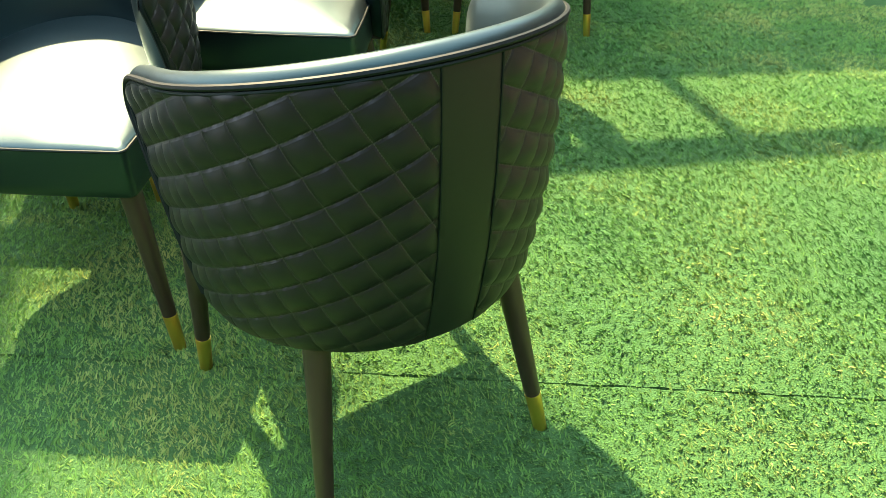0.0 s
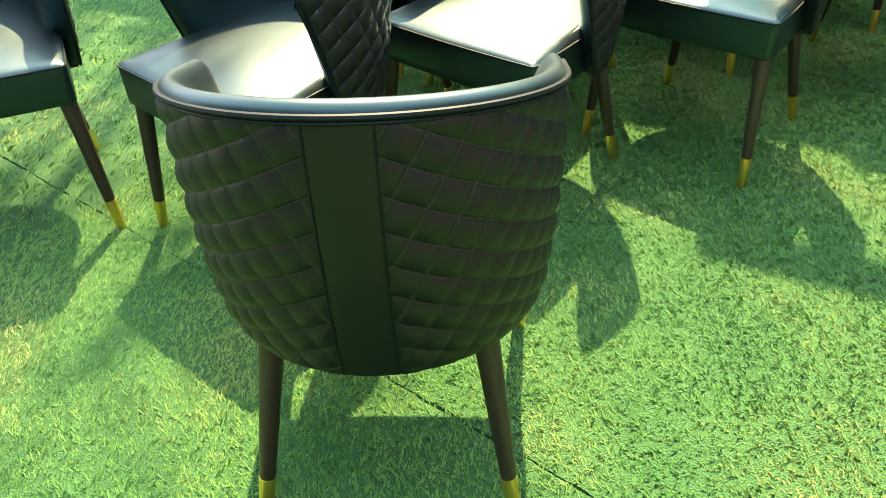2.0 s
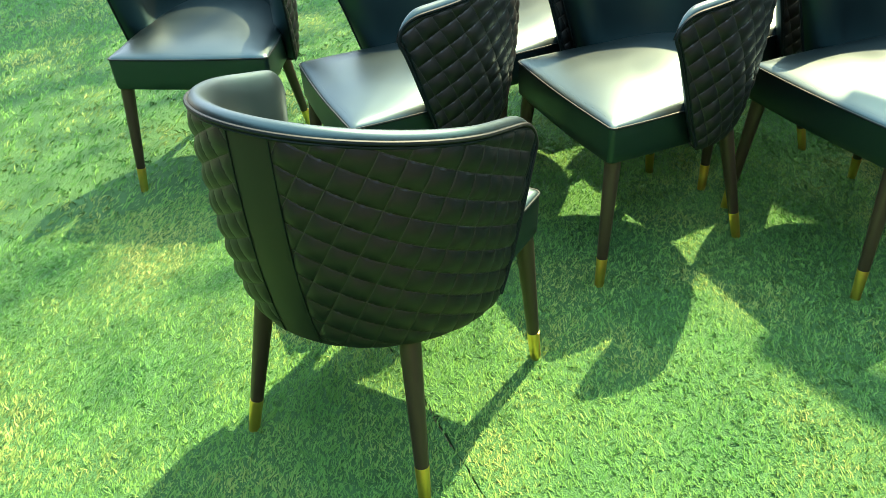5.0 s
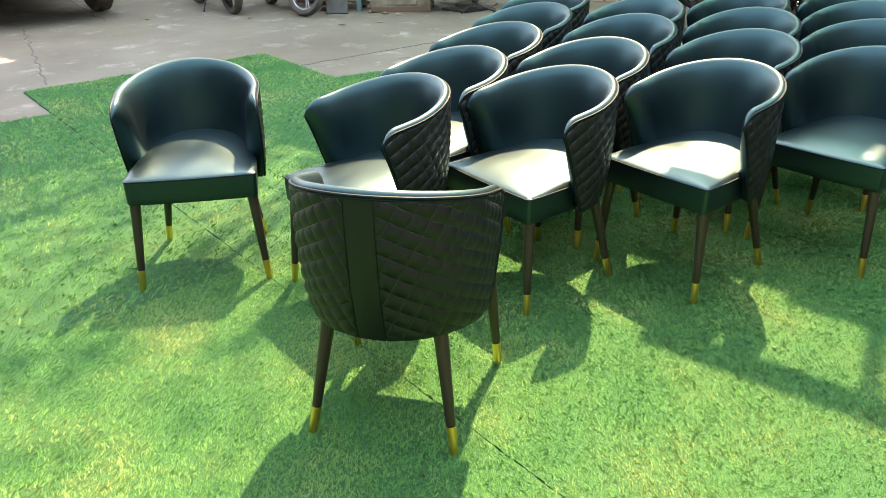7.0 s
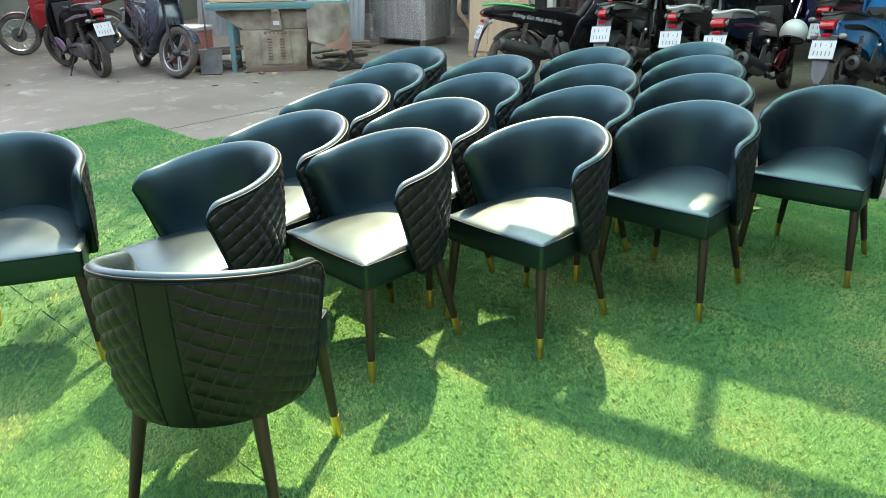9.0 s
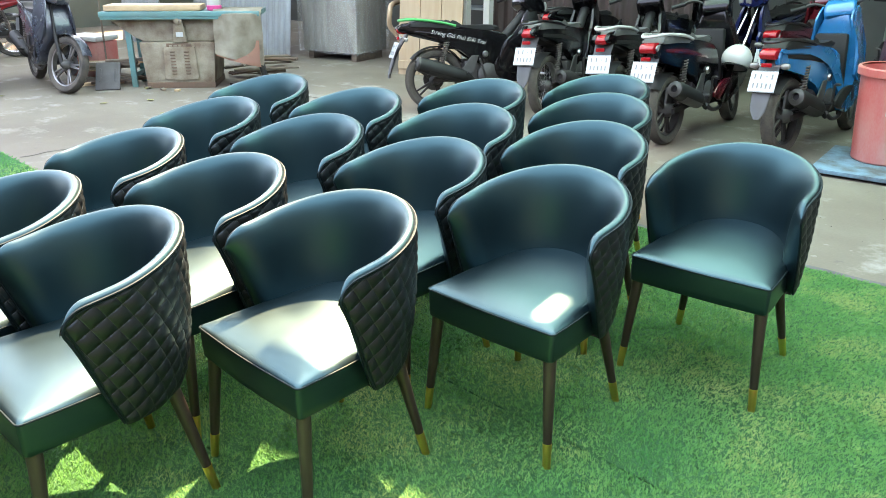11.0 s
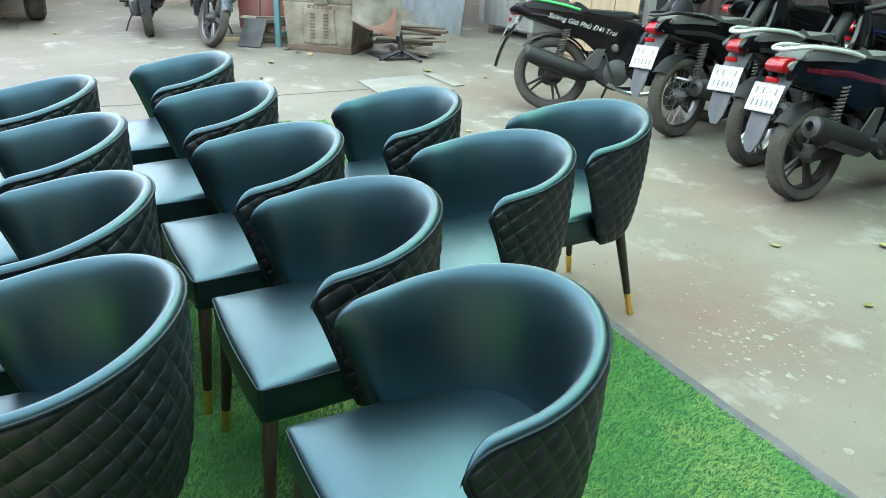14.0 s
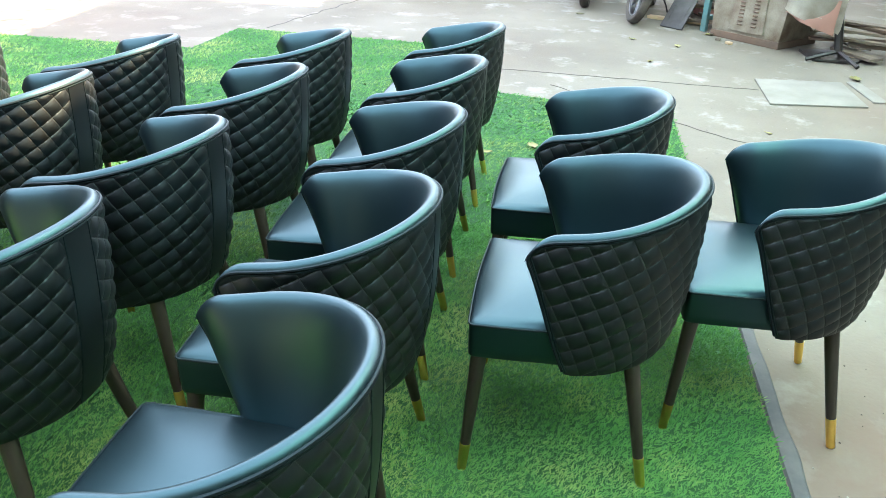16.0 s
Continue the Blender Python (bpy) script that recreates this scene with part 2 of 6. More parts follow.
def blade_material():
    m = bpy.data.materials.new("turf_blades")
    m.use_nodes = True
    nd, ln = m.node_tree.nodes, m.node_tree.links
    b = nd["Principled BSDF"]
    b.inputs["Roughness"].default_value = 0.5
    b.inputs["Specular IOR Level"].default_value = 0.08
    geo, tc, nz = nd.new("ShaderNodeNewGeometry"), nd.new("ShaderNodeTexCoord"), nd.new("ShaderNodeTexNoise")
    nz.inputs["Scale"].default_value = 2.3
    nz.inputs["Detail"].default_value = 6
    nz.inputs["Roughness"].default_value = 0.6
    ln.new(tc.outputs["Object"], nz.inputs["Vector"])
    add = nd.new("ShaderNodeMath")
    add.operation = 'MULTIPLY_ADD'
    ln.new(geo.outputs["Random Per Island"], add.inputs[0])
    add.inputs[1].default_value = 0.18
    sub = nd.new("ShaderNodeMath")
    sub.operation = 'MULTIPLY_ADD'
    ln.new(nz.outputs[0], sub.inputs[0])
    sub.inputs[1].default_value, sub.inputs[2].default_value = 1.3, -0.25
    ln.new(sub.outputs[0], add.inputs[2])
    cr = nd.new("ShaderNodeValToRGB")
    e = cr.color_ramp.elements
    e[0].position, e[0].color = 0.05, (0.010, 0.125, 0.031, 1)
    e[1].position, e[1].color = 0.95, (0.34, 0.36, 0.125, 1)
    k = cr.color_ramp.elements.new(0.5)
    k.color = (0.085, 0.235, 0.058, 1)
    ln.new(add.outputs[0], cr.inputs[0])
    ln.new(cr.outputs[0], b.inputs["Base Color"])
    return m


BLADES = blade_material()


def yard_concrete():
    """Worn concrete: broad grey and brown stains, and pale scuffed patches."""
    m = material("concrete", (0.172, 0.152, 0.117), 0.8, 0, (0.104, 0.089, 0.065), 0.8, 60, 0.35, 0.004, 0.1, 0.75, 0.35)
    nd, ln = m.node_tree.nodes, m.node_tree.links
    b = nd["Principled BSDF"]
    old = b.inputs["Base Color"].links[0].from_socket
    tc = nd["Texture Coordinate"]
    for scale, lo, hi, colour, amount in ((2.6, 0.55, 0.70, (0.313, 0.303, 0.272), 0.7), (0.45, 0.50, 0.70, (0.116, 0.0918, 0.068), 0.75), (9.0, 0.60, 0.72, (0.0816, 0.0714, 0.0612), 0.55), (1.1, 0.55, 0.70, (0.136, 0.109, 0.0816), 0.5), (48.0, 0.66, 0.72, (0.286, 0.272, 0.245), 0.6)):
        nz, mr, mx = nd.new("ShaderNodeTexNoise"), nd.new("ShaderNodeMapRange"), nd.new("ShaderNodeMix")
        nz.inputs["Scale"].default_value, nz.inputs["Detail"].default_value, nz.inputs["Roughness"].default_value = scale, 9, 0.68
        mr.inputs["From Min"].default_value, mr.inputs["From Max"].default_value, mr.inputs["To Max"].default_value = lo, hi, amount
        mx.data_type = 'RGBA'
        ln.new(tc.outputs["Object"], nz.inputs["Vector"])
        ln.new(nz.outputs[0], mr.inputs[0])
        ln.new(mr.outputs[0], mx.inputs["Factor"])
        ln.new(old, mx.inputs["A"])
        mx.inputs["B"].default_value = (*colour, 1)
        old = mx.outputs["Result"]
    # red brick dust trodden into the floor beyond the grass, broken up by noise
    for place, reach, colour, amount in (((-0.30, 5.60, 0), 0.85, (0.135, 0.085, 0.062), 1.0), ((-1.2, 6.9, 0), 0.9, (0.15, 0.095, 0.07), 0.7), ((-4.0, 6.9, 0), 0.8, (0.16, 0.115, 0.08), 0.6)):
        far, mr, nz, mul, mx = nd.new("ShaderNodeVectorMath"), nd.new("ShaderNodeMapRange"), nd.new("ShaderNodeTexNoise"), nd.new("ShaderNodeMath"), nd.new("ShaderNodeMix")
        far.operation, mul.operation, mx.data_type = 'DISTANCE', 'MULTIPLY', 'RGBA'
        far.inputs[1].default_value = place
        mr.inputs["From Min"].default_value, mr.inputs["From Max"].default_value, mr.inputs["To Min"].default_value, mr.inputs["To Max"].default_value = 0.1, reach, amount * 1.6, 0
        nz.inputs["Scale"].default_value, nz.inputs["Detail"].default_value, nz.inputs["Roughness"].default_value = 4.0, 8, 0.7
        ln.new(tc.outputs["Object"], far.inputs[0])
        ln.new(tc.outputs["Object"], nz.inputs["Vector"])
        ln.new(far.outputs["Value"], mr.inputs[0])
        ln.new(mr.outputs[0], mul.inputs[0])
        ln.new(nz.outputs[0], mul.inputs[1])
        ln.new(mul.outputs[0], mx.inputs["Factor"])
        ln.new(old, mx.inputs["A"])
        mx.inputs["B"].default_value = (*colour, 1)
        old = mx.outputs["Result"]
    ln.new(old, b.inputs["Base Color"])
    return m


CONCRETE = yard_concrete()
JOINT = material("joint_dirt", (0.105, 0.095, 0.075), 0.95, 0, (0.06, 0.052, 0.042), 8, 90, 0.4, 0.003)
SLAB = material("pale_concrete", (0.205, 0.195, 0.165), 0.85, 0, (0.14, 0.128, 0.10), 4, 80, 0.35, 0.003)


# ---- ground ----
def ground():
    bm = bmesh.new()
    add_grid(bm, [[(x, y, 0) for x in (-2500, -200, -40, -12, -6, -2, 2, 6, 12, 40, 200, 2500)] for y in (-2500, -200, -40, -12, -6, -2, 2, 6, 12, 40, 200, 2500)])
    return tagged(part("ground", bm, CONCRETE, smooth=False), "worn grey concrete yard floor with stains and dust", "ground", kind="structure")


ground()
# the lines between the laid strips: y = a + b * x
EDGES = [(-2.75, -0.05), (-0.80, -0.05), (1.183, -0.055), (3.175, -0.0845), (5.185, -0.012)]


def turf_strip(x0, x0_top, x1, low, high, k, label):
    """A strip of artificial grass laid on the concrete: backing with a slightly wavy cut edge."""
    rnd = random.Random(k)
    bm = bmesh.new()
    nx, ny = 260, 12
    top, rows = 0.012, []
    for j in range(ny + 1):
        row = []
        xl = x0 + (x0_top - x0) * j / ny
        for i in range(nx + 1):
            x = xl + (x1 - xl) * i / nx
            ya, yb = low[0] + low[1] * x + 0.0025, high[0] + high[1] * x - 0.0025
            y = ya + (yb - ya) * j / ny
            if i in (0, nx):
                x += rnd.uniform(-0.012, 0.012)
            if j in (0, ny):
                y += rnd.uniform(-0.003, 0.003) + 0.003 * noise.noise((x * 9, k, j))
            row.append((x, y, top + 0.002 * noise.noise((x * 2, y * 2, k))))
        rows.append(row)
    vv = add_grid(bm, rows)
    rim = vv[0] + [r[-1] for r in vv[1:]] + vv[-1][::-1][1:] + [r[0] for r in vv[::-1][1:-1]]
    under = [bm.verts.new((v.co.x, v.co.y, 0.0)) for v in rim]
    for i in range(len(rim)):
        bm.faces.new((rim[i], rim[(i + 1) % len(rim)], under[(i + 1) % len(under)], under[i]))
    return tagged(part("artificial_grass_strip", bm, TURF, smooth=False), label, "artificial grass", "strips of artificial grass", "structure")


STRIPS = [(-4.50, -4.50, 2.05), (-4.50, -4.50, 2.05), (-5.37, -5.27, 2.1), (-3.95, -3.62, 2.0)]
for k, (x0, x0_top, x1) in enumerate(STRIPS):
    turf_strip(x0, x0_top, x1, EDGES[k], EDGES[k + 1], k, "bright green artificial grass strip laid on the concrete")


def turf_pile(name, x0, x1, y0, y1, count, seed, size):
    """The pile of the grass strips: short bent blades."""
    rg = np.random.default_rng(seed)
    tufts = count // 4
    cell = math.sqrt((x1 - x0) * (y1 - y0) / tufts)
    gx, gy = np.meshgrid(np.arange(x0, x1, cell), np.arange(y0, y1, cell))
    tx, ty = (q.ravel() + rg.uniform(-0.4 * cell, 1.4 * cell, q.size) for q in (gx, gy))
    tufts = len(tx)
    keep = np.zeros(tufts, bool)
    for k, (xa, xb, x1_) in enumerate(STRIPS):
        ya, yb = EDGES[k][0] + EDGES[k][1] * tx + 0.004, EDGES[k + 1][0] + EDGES[k + 1][1] * tx - 0.004
        keep |= (tx > xa + (xb - xa) * (ty - ya) / (yb - ya)) & (tx < x1_) & (ty > ya) & (ty < yb)
    tx, ty = tx[keep], ty[keep]
    way = 2.2 + 0.9 * np.sin(tx * 1.3 + ty * 0.7) + rg.normal(0, 0.8, len(tx))
    tall = rg.uniform(0.4, 1.5, len(tx))
    tx, ty, way, tall = (np.repeat(q, 4) for q in (tx, ty, way, tall))
    n = len(tx)
    off = rg.normal(0, 0.48 * size, n)
    x, y = tx + np.cos(way) * off + rg.normal(0, 0.30 * size, n), ty + np.sin(way) * off + rg.normal(0, 0.30 * size, n)
    a = way + np.pi / 2 + rg.normal(0, 0.6, n)
    h = size * tall * rg.uniform(0.55, 1.0, n)
    w = size * rg.uniform(0.095, 0.185, n)
    dx, dy = np.cos(a), np.sin(a)
    reach = h * rg.uniform(0.6, 1.6, n)
    la = way + rg.normal(0, 0.4, n)
    ex, ey = np.cos(la) * reach, np.sin(la) * reach
    z0 = np.full(n, 0.011)
    v = np.empty((n, 4, 3))
    v[:, 0] = np.stack([x - dx * w, y - dy * w, z0], 1)
    v[:, 1] = np.stack([x + dx * w, y + dy * w, z0], 1)
    v[:, 2] = np.stack([x + ex * 0.5 + dx * w * 0.8, y + ey * 0.5 + dy * w * 0.8, z0 + h * 0.62], 1)
    v[:, 3] = np.stack([x + ex, y + ey, z0 + h * 0.85], 1)
    f = np.arange(n)[:, None] * 4
    me = bpy.data.meshes.new(name)
    me.vertices.add(4 * n)
    me.vertices.foreach_set("co", v.ravel())
    loops = np.concatenate([f + [0, 1, 2], f + [0, 2, 3]], 1).ravel()
    me.loops.add(6 * n)
    me.loops.foreach_set("vertex_index", loops.astype(np.int32))
    me.polygons.add(2 * n)
    me.polygons.foreach_set("loop_start", (np.arange(2 * n) * 3).astype(np.int32))
    me.update(calc_edges=True)
    me.validate()
    me.materials.append(BLADES)
    return tagged(new(name, me), "short bent blades of the artificial grass", "grass pile", kind="stuff")


turf_pile("grass_pile_near", -1.3, 2.0, -0.4, 3.3, 560000, 5, 0.0100)
turf_pile("grass_pile_side", -1.6, 1.7, 3.3, 5.35, 290000, 6, 0.0110)
turf_pile("grass_pile_far", -5.4, -1.3, -0.6, 5.6, 170000, 7, 0.0165)

# ---- chairs ----
R_SHELL, R_BACK, YC, H_BACK, H_WING = 0.2771, 0.2825, -0.0188, 0.8095, 0.7225
Y_TOP, Y_LOW, Z_LOW, Z_WING = 0.1255, 0.004, 0.376, 0.3665
ARC = R_SHELL * math.pi / 2
RISE, TOE = 1.38, 0.0435              # how the rim climbs to the back, and how far the wings lean inward


def shell_plan(s):
    """Place and outward normal in plan for the way s along the shell from the middle of the back."""
    q = abs(s)
    sg = 1 if s >= 0 else -1
    if q < ARC:
        f = q / R_SHELL
        nx, ny = math.sin(f) / R_SHELL, -math.cos(f) / R_BACK
        k = math.hypot(nx, ny)
        return sg * R_SHELL * math.sin(f), YC - R_BACK * math.cos(f), sg * nx / k, ny / k, math.cos(f)
    return sg * (R_SHELL - TOE * (q - ARC)), YC + q - ARC, sg * 1.0, 0.0, 0.0


def shell_top(s):
    y = shell_plan(s)[1]
    k = min(1, max(0, (y - Y_TOP) / (YC - R_BACK - Y_TOP)))
    z = H_WING + (H_BACK - H_WING) * k ** RISE
    q = max(0.0, (abs(s) - (ARC + Y_TOP - YC - 0.065)) / 0.065)
    return z - 0.058 * (1 - math.sqrt(max(0, 1 - min(1, q) ** 2)))


def shell_bottom(s):
    y = shell_plan(s)[1]
    return Z_LOW + (Z_WING - Z_LOW) * sstep(YC - R_BACK, Y_LOW, y)


def shell_reach(v):
    """Half the way round the shell at the height v (0 at the bottom, 1 at the rim)."""
    return ARC - YC + Y_LOW + (Y_TOP - Y_LOW) * v ** 0.85


def shell_taper(c, v):
    """How far the shell draws in towards its foot; c is 1 at the back and 0 at the sides."""
    return (0.0557 + 0.0969 * c) * (1 - v) ** 2.92


def shell_at(s, v, inward=0.0, puff=0.0):
    x, y, nx, ny, c = shell_plan(s)
    zt, zb = shell_top(s), shell_bottom(s)
    z = zb + (zt - zb) * v
    squeeze = shell_taper(c, v)
    rho = 1 - squeeze
    px, py = x * rho, YC + (y - YC) * (rho if y < YC else 1)
    d = puff - inward
    slope = 1.8 * squeeze
    return Vector((px + nx * d, py + ny * d, z - slope * puff))


# the padded inner face in section: way down from the rim, then inward reach and height against the rim
SECTION = [(0.0, 0.0, 0.0), (0.008, 0.0045, 0.0075), (0.016, 0.0125, 0.0122), (0.027, 0.0225, 0.0095), (0.043, 0.0335, -0.005), (0.068, 0.044, -0.031), (0.11, 0.055, -0.078), (0.17, 0.063, -0.145), (0.25, 0.068, -0.233), (0.37, 0.070, -0.36)]
SECTION_LINE = smooth_line(SECTION, 8)


def section(d):
    for p, q in zip(SECTION_LINE, SECTION_LINE[1:]):
        if d <= q.x:
            f = (d - p.x) / max(1e-9, q.x - p.x)
            return p.y + (q.y - p.y) * f, p.z + (q.z - p.z) * f
    return SECTION_LINE[-1].y, SECTION_LINE[-1].z - (d - SECTION_LINE[-1].x)


def inner_at(u, v):
    """The inner face: the padding rises over the rim, swells down to the seat and dies out at the wing's front."""
    half = shell_reach(v)
    s = u * half
    dt = (1 - v) * (shell_top(s) - shell_bottom(s))
    b = max(0.0, 1 - (half - abs(s)) / 0.075)
    g = math.sqrt(1 - b ** 2.0)
    w, h = section(dt)
    p = shell_at(s, v, w * g)
    p.z += (h + dt) * g
    return p


STRIP = 0.0388                           # half the width of the plain strip down the back


def quilt(q, z):
    """Height of the padding between the stitched lines: 0 on a line, 1 in the middle of a diamond."""
    if q < STRIP:
        return 0.25
    g, h = (z + 0.535 * q) / 0.0515 - 0.17, (z - 1.76 * q) / 0.0935 - 0.52
    d1, d2 = min(abs((g + 0.5) % 1 - 0.5) * 0.0454, q - STRIP), abs((h + 0.5) % 1 - 0.5) * 0.0462
    rows, cols = (0.5 * (1 - math.exp(-d / 0.0055)) + 0.5 * math.sin(math.pi / 2 * min(1.0, d / 0.023)) for d in (d1, d2))
    return rows * (0.30 + 0.70 * cols)


def dining_chair(label):
    chair = thing("dining_chair", label, "chair", group="upholstered chairs standing on the grass")
    nu, nv = 210, 80
    bm = bmesh.new()
    rows, uvs = [], []
    for j in range(nv + 1):
        v = j / nv
        half, row, uvrow = shell_reach(v), [], []
        for i in range(nu + 1):
            s = half * (2 * i / nu - 1)
            z = shell_bottom(s) + (shell_top(s) - shell_bottom(s)) * v
            edge = sstep(-0.03, 0.07, v) * sstep(0, 0.04, 1 - v) * sstep(0, 0.02, half - abs(s))
            q = abs(s) * (1 - shell_taper(shell_plan(s)[4], v))
            row.append(shell_at(s, v, 0, 0.0070 * quilt(q, z) * edge))
            uvrow.append((q, z))
        rows.append(row)
        uvs.append(uvrow)
    add_grid(bm, rows, uvs)
    outer = part("quilted_outer_back", bm, QUILTED, chair, "dark leather stitched in a diamond quilt")
    # stitched seams on each side of the plain strip, and thread in the lines of the quilt
    bm = bmesh.new()
    for sg in (-1, 1):
        add_tube(bm, [shell_at(sg * 0.0395 / (1 - shell_taper(0.99, 0.01 + 0.97 * j / 40)), 0.01 + 0.97 * j / 40, 0, 0.0022) for j in range(41)], 0.0016, 5)
    part("strip_seam", bm, PIPING, outer)
    # inner face, rolling over to the outer edge along the top and down the front of each wing
    bm = bmesh.new()
    rows = []
    for j in range(31):
        v = 1 - (1 - j / 30) ** 2 if j < 30 else 1.0
        row = []
        for i in range(121):
            k = 2 * i / 120 - 1
            row.append(inner_at(k * (1.5 - 0.5 * k * k), 0.03 + 0.97 * v))
        rows.append(row)
    add_grid(bm, rows)
    part("inner_back", bm, LEATHER, chair)
    # leather-covered cord along the outer edge, and the dark seam behind it
    line = [(-1, 0.03 + 0.93 * j / 29) for j in range(30)] + [(2 * i / 140 - 1, 1.0) for i in range(1, 140)] + [(1, 0.96 - 0.93 * j / 29) for j in range(30)]
    for name, drop, grow, r, mat in (("piping", 0.001, 0.0022, 0.0040, CORD), ("seam", 0.0085, 0.0012, 0.0030, PIPING)):
        pts = []
        for u, v in line:
            s = u * shell_reach(v)
            vv = min(v, 1 - drop / (shell_top(s) - shell_bottom(s)))
            back_ = 0.0 if name == "piping" else 0.0075
            half = shell_reach(vv)
            uu = max(-1 + back_ / half, min(1 - back_ / half, u))
            pts.append(shell_at(uu * half, vv, 0, grow))
        for _ in range(3):
            pts = [pts[0]] + [(pts[i - 1] + 2 * pts[i] + pts[i + 1]) / 4 for i in range(1, len(pts) - 1)] + [pts[-1]]
        bm = bmesh.new()
        add_tube(bm, pts, r, 7)
        part(name, bm, mat, chair)
    # seat cushion
    outline = []
    for k in range(7):
        a = radians(90 * k / 6)
        outline.append((0.233 + 0.015 * math.cos(a), 0.234 + 0.015 * math.sin(a)))
    outline += [(0.233 - 0.466 * k / 14, 0.249 + 0.008 * math.sin(math.pi * k / 14)) for k in range(1, 14)]
    outline += [(-x, y) for x, y in outline[:7][::-1]]
    side = [(0.2465, 0.17), (0.244, 0.115), (0.240, 0.06), (0.238, 0.0)]
    back = [(0.238 * math.cos(a), YC - 0.238 * math.sin(a)) for a in [math.pi * k / 24 for k in range(1, 24)]]
    outline += [(-x, y) for x, y in side] + [(-x, y) for x, y in back] + side[::-1]
    cx, cy = 0.0, 0.02
    bm = bmesh.new()
    rings = []
    spec = [(0.93, 0.374), (0.98, 0.374), (0.992, 0.378), (0.996, 0.40), (1.0, 0.44), (1.0, 0.464), (0.996, 0.4705), (0.98, 0.4745), (0.95, 0.479), (0.88, 0.487), (0.74, 0.498), (0.55, 0.506), (0.35, 0.510), (0.12, 0.512)]
    for sc, z in spec:
        ring = []
        for x, y in outline:
            px, py = cx + (x - cx) * sc, cy + (y - cy) * sc
            if sc < 0.97:                # towards the middle the rings turn round, and the top becomes a smooth pillow
                far = math.hypot(x, y - cy)
                k = sstep(0.97, 0.45, sc)
                px, py = px * (1 - k + k * 0.245 / far), cy + (py - cy) * (1 - k + k * 0.245 / far)
                z = 0.4765 + 0.034 * (1 - min(1.0, abs(px) / 0.25) ** 3.0) * (1 - min(1.0, max(0.0, py + 0.02) / 0.27) ** 3.2) + 0.020 * sstep(0.12, -0.14, py) * (1 - min(1.0, abs(px) / 0.25) ** 2.0)
            if py < YC:                  # the back of the cushion stays inside the tapering shell
                c = (YC - py) / max(1e-6, math.hypot(px, py - YC))
                room = R_SHELL * (1 - shell_taper(c, max(0, z - Z_LOW) / (H_BACK - Z_LOW))) - 0.012
                k = min(1.0, room / max(1e-6, math.hypot(px, py - YC)))
                px, py = px * k, YC + (py - YC) * k
            ring.append(bm.verts.new((px, py, z)))
        rings.append(ring)
    n = len(outline)
    for a, b in zip(rings, rings[1:]):
        for i in range(n):
            bm.faces.new((a[i], a[(i + 1) % n], b[(i + 1) % n], b[i]))
    bm.faces.new(rings[0][::-1])
    bm.faces.new(rings[-1])
    seat = part("seat_cushion", bm, LEATHER, chair, "smooth dark leather seat cushion")
    bm = bmesh.new()
    ring = [(x * 1.001, cy + (y - cy) * 1.001, 0.4695) for x, y in outline]
    keep = [ring[i] for i in range(-3, 31)]
    add_tube(bm, keep, 0.0028, 6)
    part("piping", bm, PIPING, seat)
    # underside
    bm = bmesh.new()
    low = [shell_at(shell_reach(0.0) * (2 * i / 40 - 1), 0.0, 0.004) for i in range(41)]
    vs = [bm.verts.new((p.x, p.y, p.z + 0.004)) for p in low]
    top = [bm.verts.new((p.x * 0.96, p.y * 0.96, p.z + 0.03)) for p in low]
    bm.faces.new(vs)
    bm.faces.new(top[::-1])
    for i in range(41):
        j = (i + 1) % 41
        bm.faces.new((vs[i], vs[j], top[j], top[i]))
    part("underside", bm, UNDERSIDE, chair, smooth=False)
    # legs with brass ferrules
    for sx in (-1, 1):
        for top_, foot in (((0.221 * sx, 0.218, 0.400), (0.2519 * sx, 0.2462, 0.0)), ((0.162 * sx, -0.160, 0.385), (0.2178 * sx, -0.2360, 0.0))):
            a, b = Vector(foot), Vector(top_)
            m = along(a, b)
            h = (b - a).length
            bm = bmesh.new()
            add_lathe(bm, [(0.0135, 0.091), (0.0142, 0.095), (0.0185, h * 0.7), (0.0215, h)], m, 18)
            leg = part("leg", bm, LEG_WOOD, chair)
            bm = bmesh.new()
            add_lathe(bm, [(0.0105, 0.001), (0.0118, 0.0025), (0.0122, 0.005), (0.0148, 0.095), (0.0146, 0.097), (0.0138, 0.0972)], m, 18)
            part("ferrule", bm, BRASS, leg, "polished brass foot sleeve")
    return chair


CHAIRS = {
    'A': (-0.143, 1.140, 33.5),
    'B': (-1.493, 1.162, -122.4),
    'C': (-0.786, 1.529, 175.1),
    'D': (-0.442, 2.059, 173.8),
    'E': (-0.066, 2.580, 174.9),
    'F': (0.265, 3.233, 177.7),
    'G': (0.632, 3.943, 180.8),
    'c1': (-1.007, 2.061, 178.4),
    'd1': (-0.700, 2.629, 178.3),
    'e1': (-0.333, 3.271, 175.5),
    'f1': (-0.014, 3.930, 179.1),
    'c2': (-1.326, 2.642, 178.2),
    'd2': (-0.986, 3.292, 181.5),
    'e2': (-0.635, 3.904, 180.9),
    'f2': (-0.296, 4.559, 179.5),
    'c3': (-1.654, 3.268, 179.8),
    'd3': (-1.318, 3.892, 180.9),
    'e3': (-1.011, 4.542, 178.9),
    'f3': (-0.577, 5.123, 178.6),
    'c4': (-2.025, 3.896, 180.9),
}
CHAIR_LABEL = "dark green leather tub chair, quilted back, brass-tipped wooden legs"
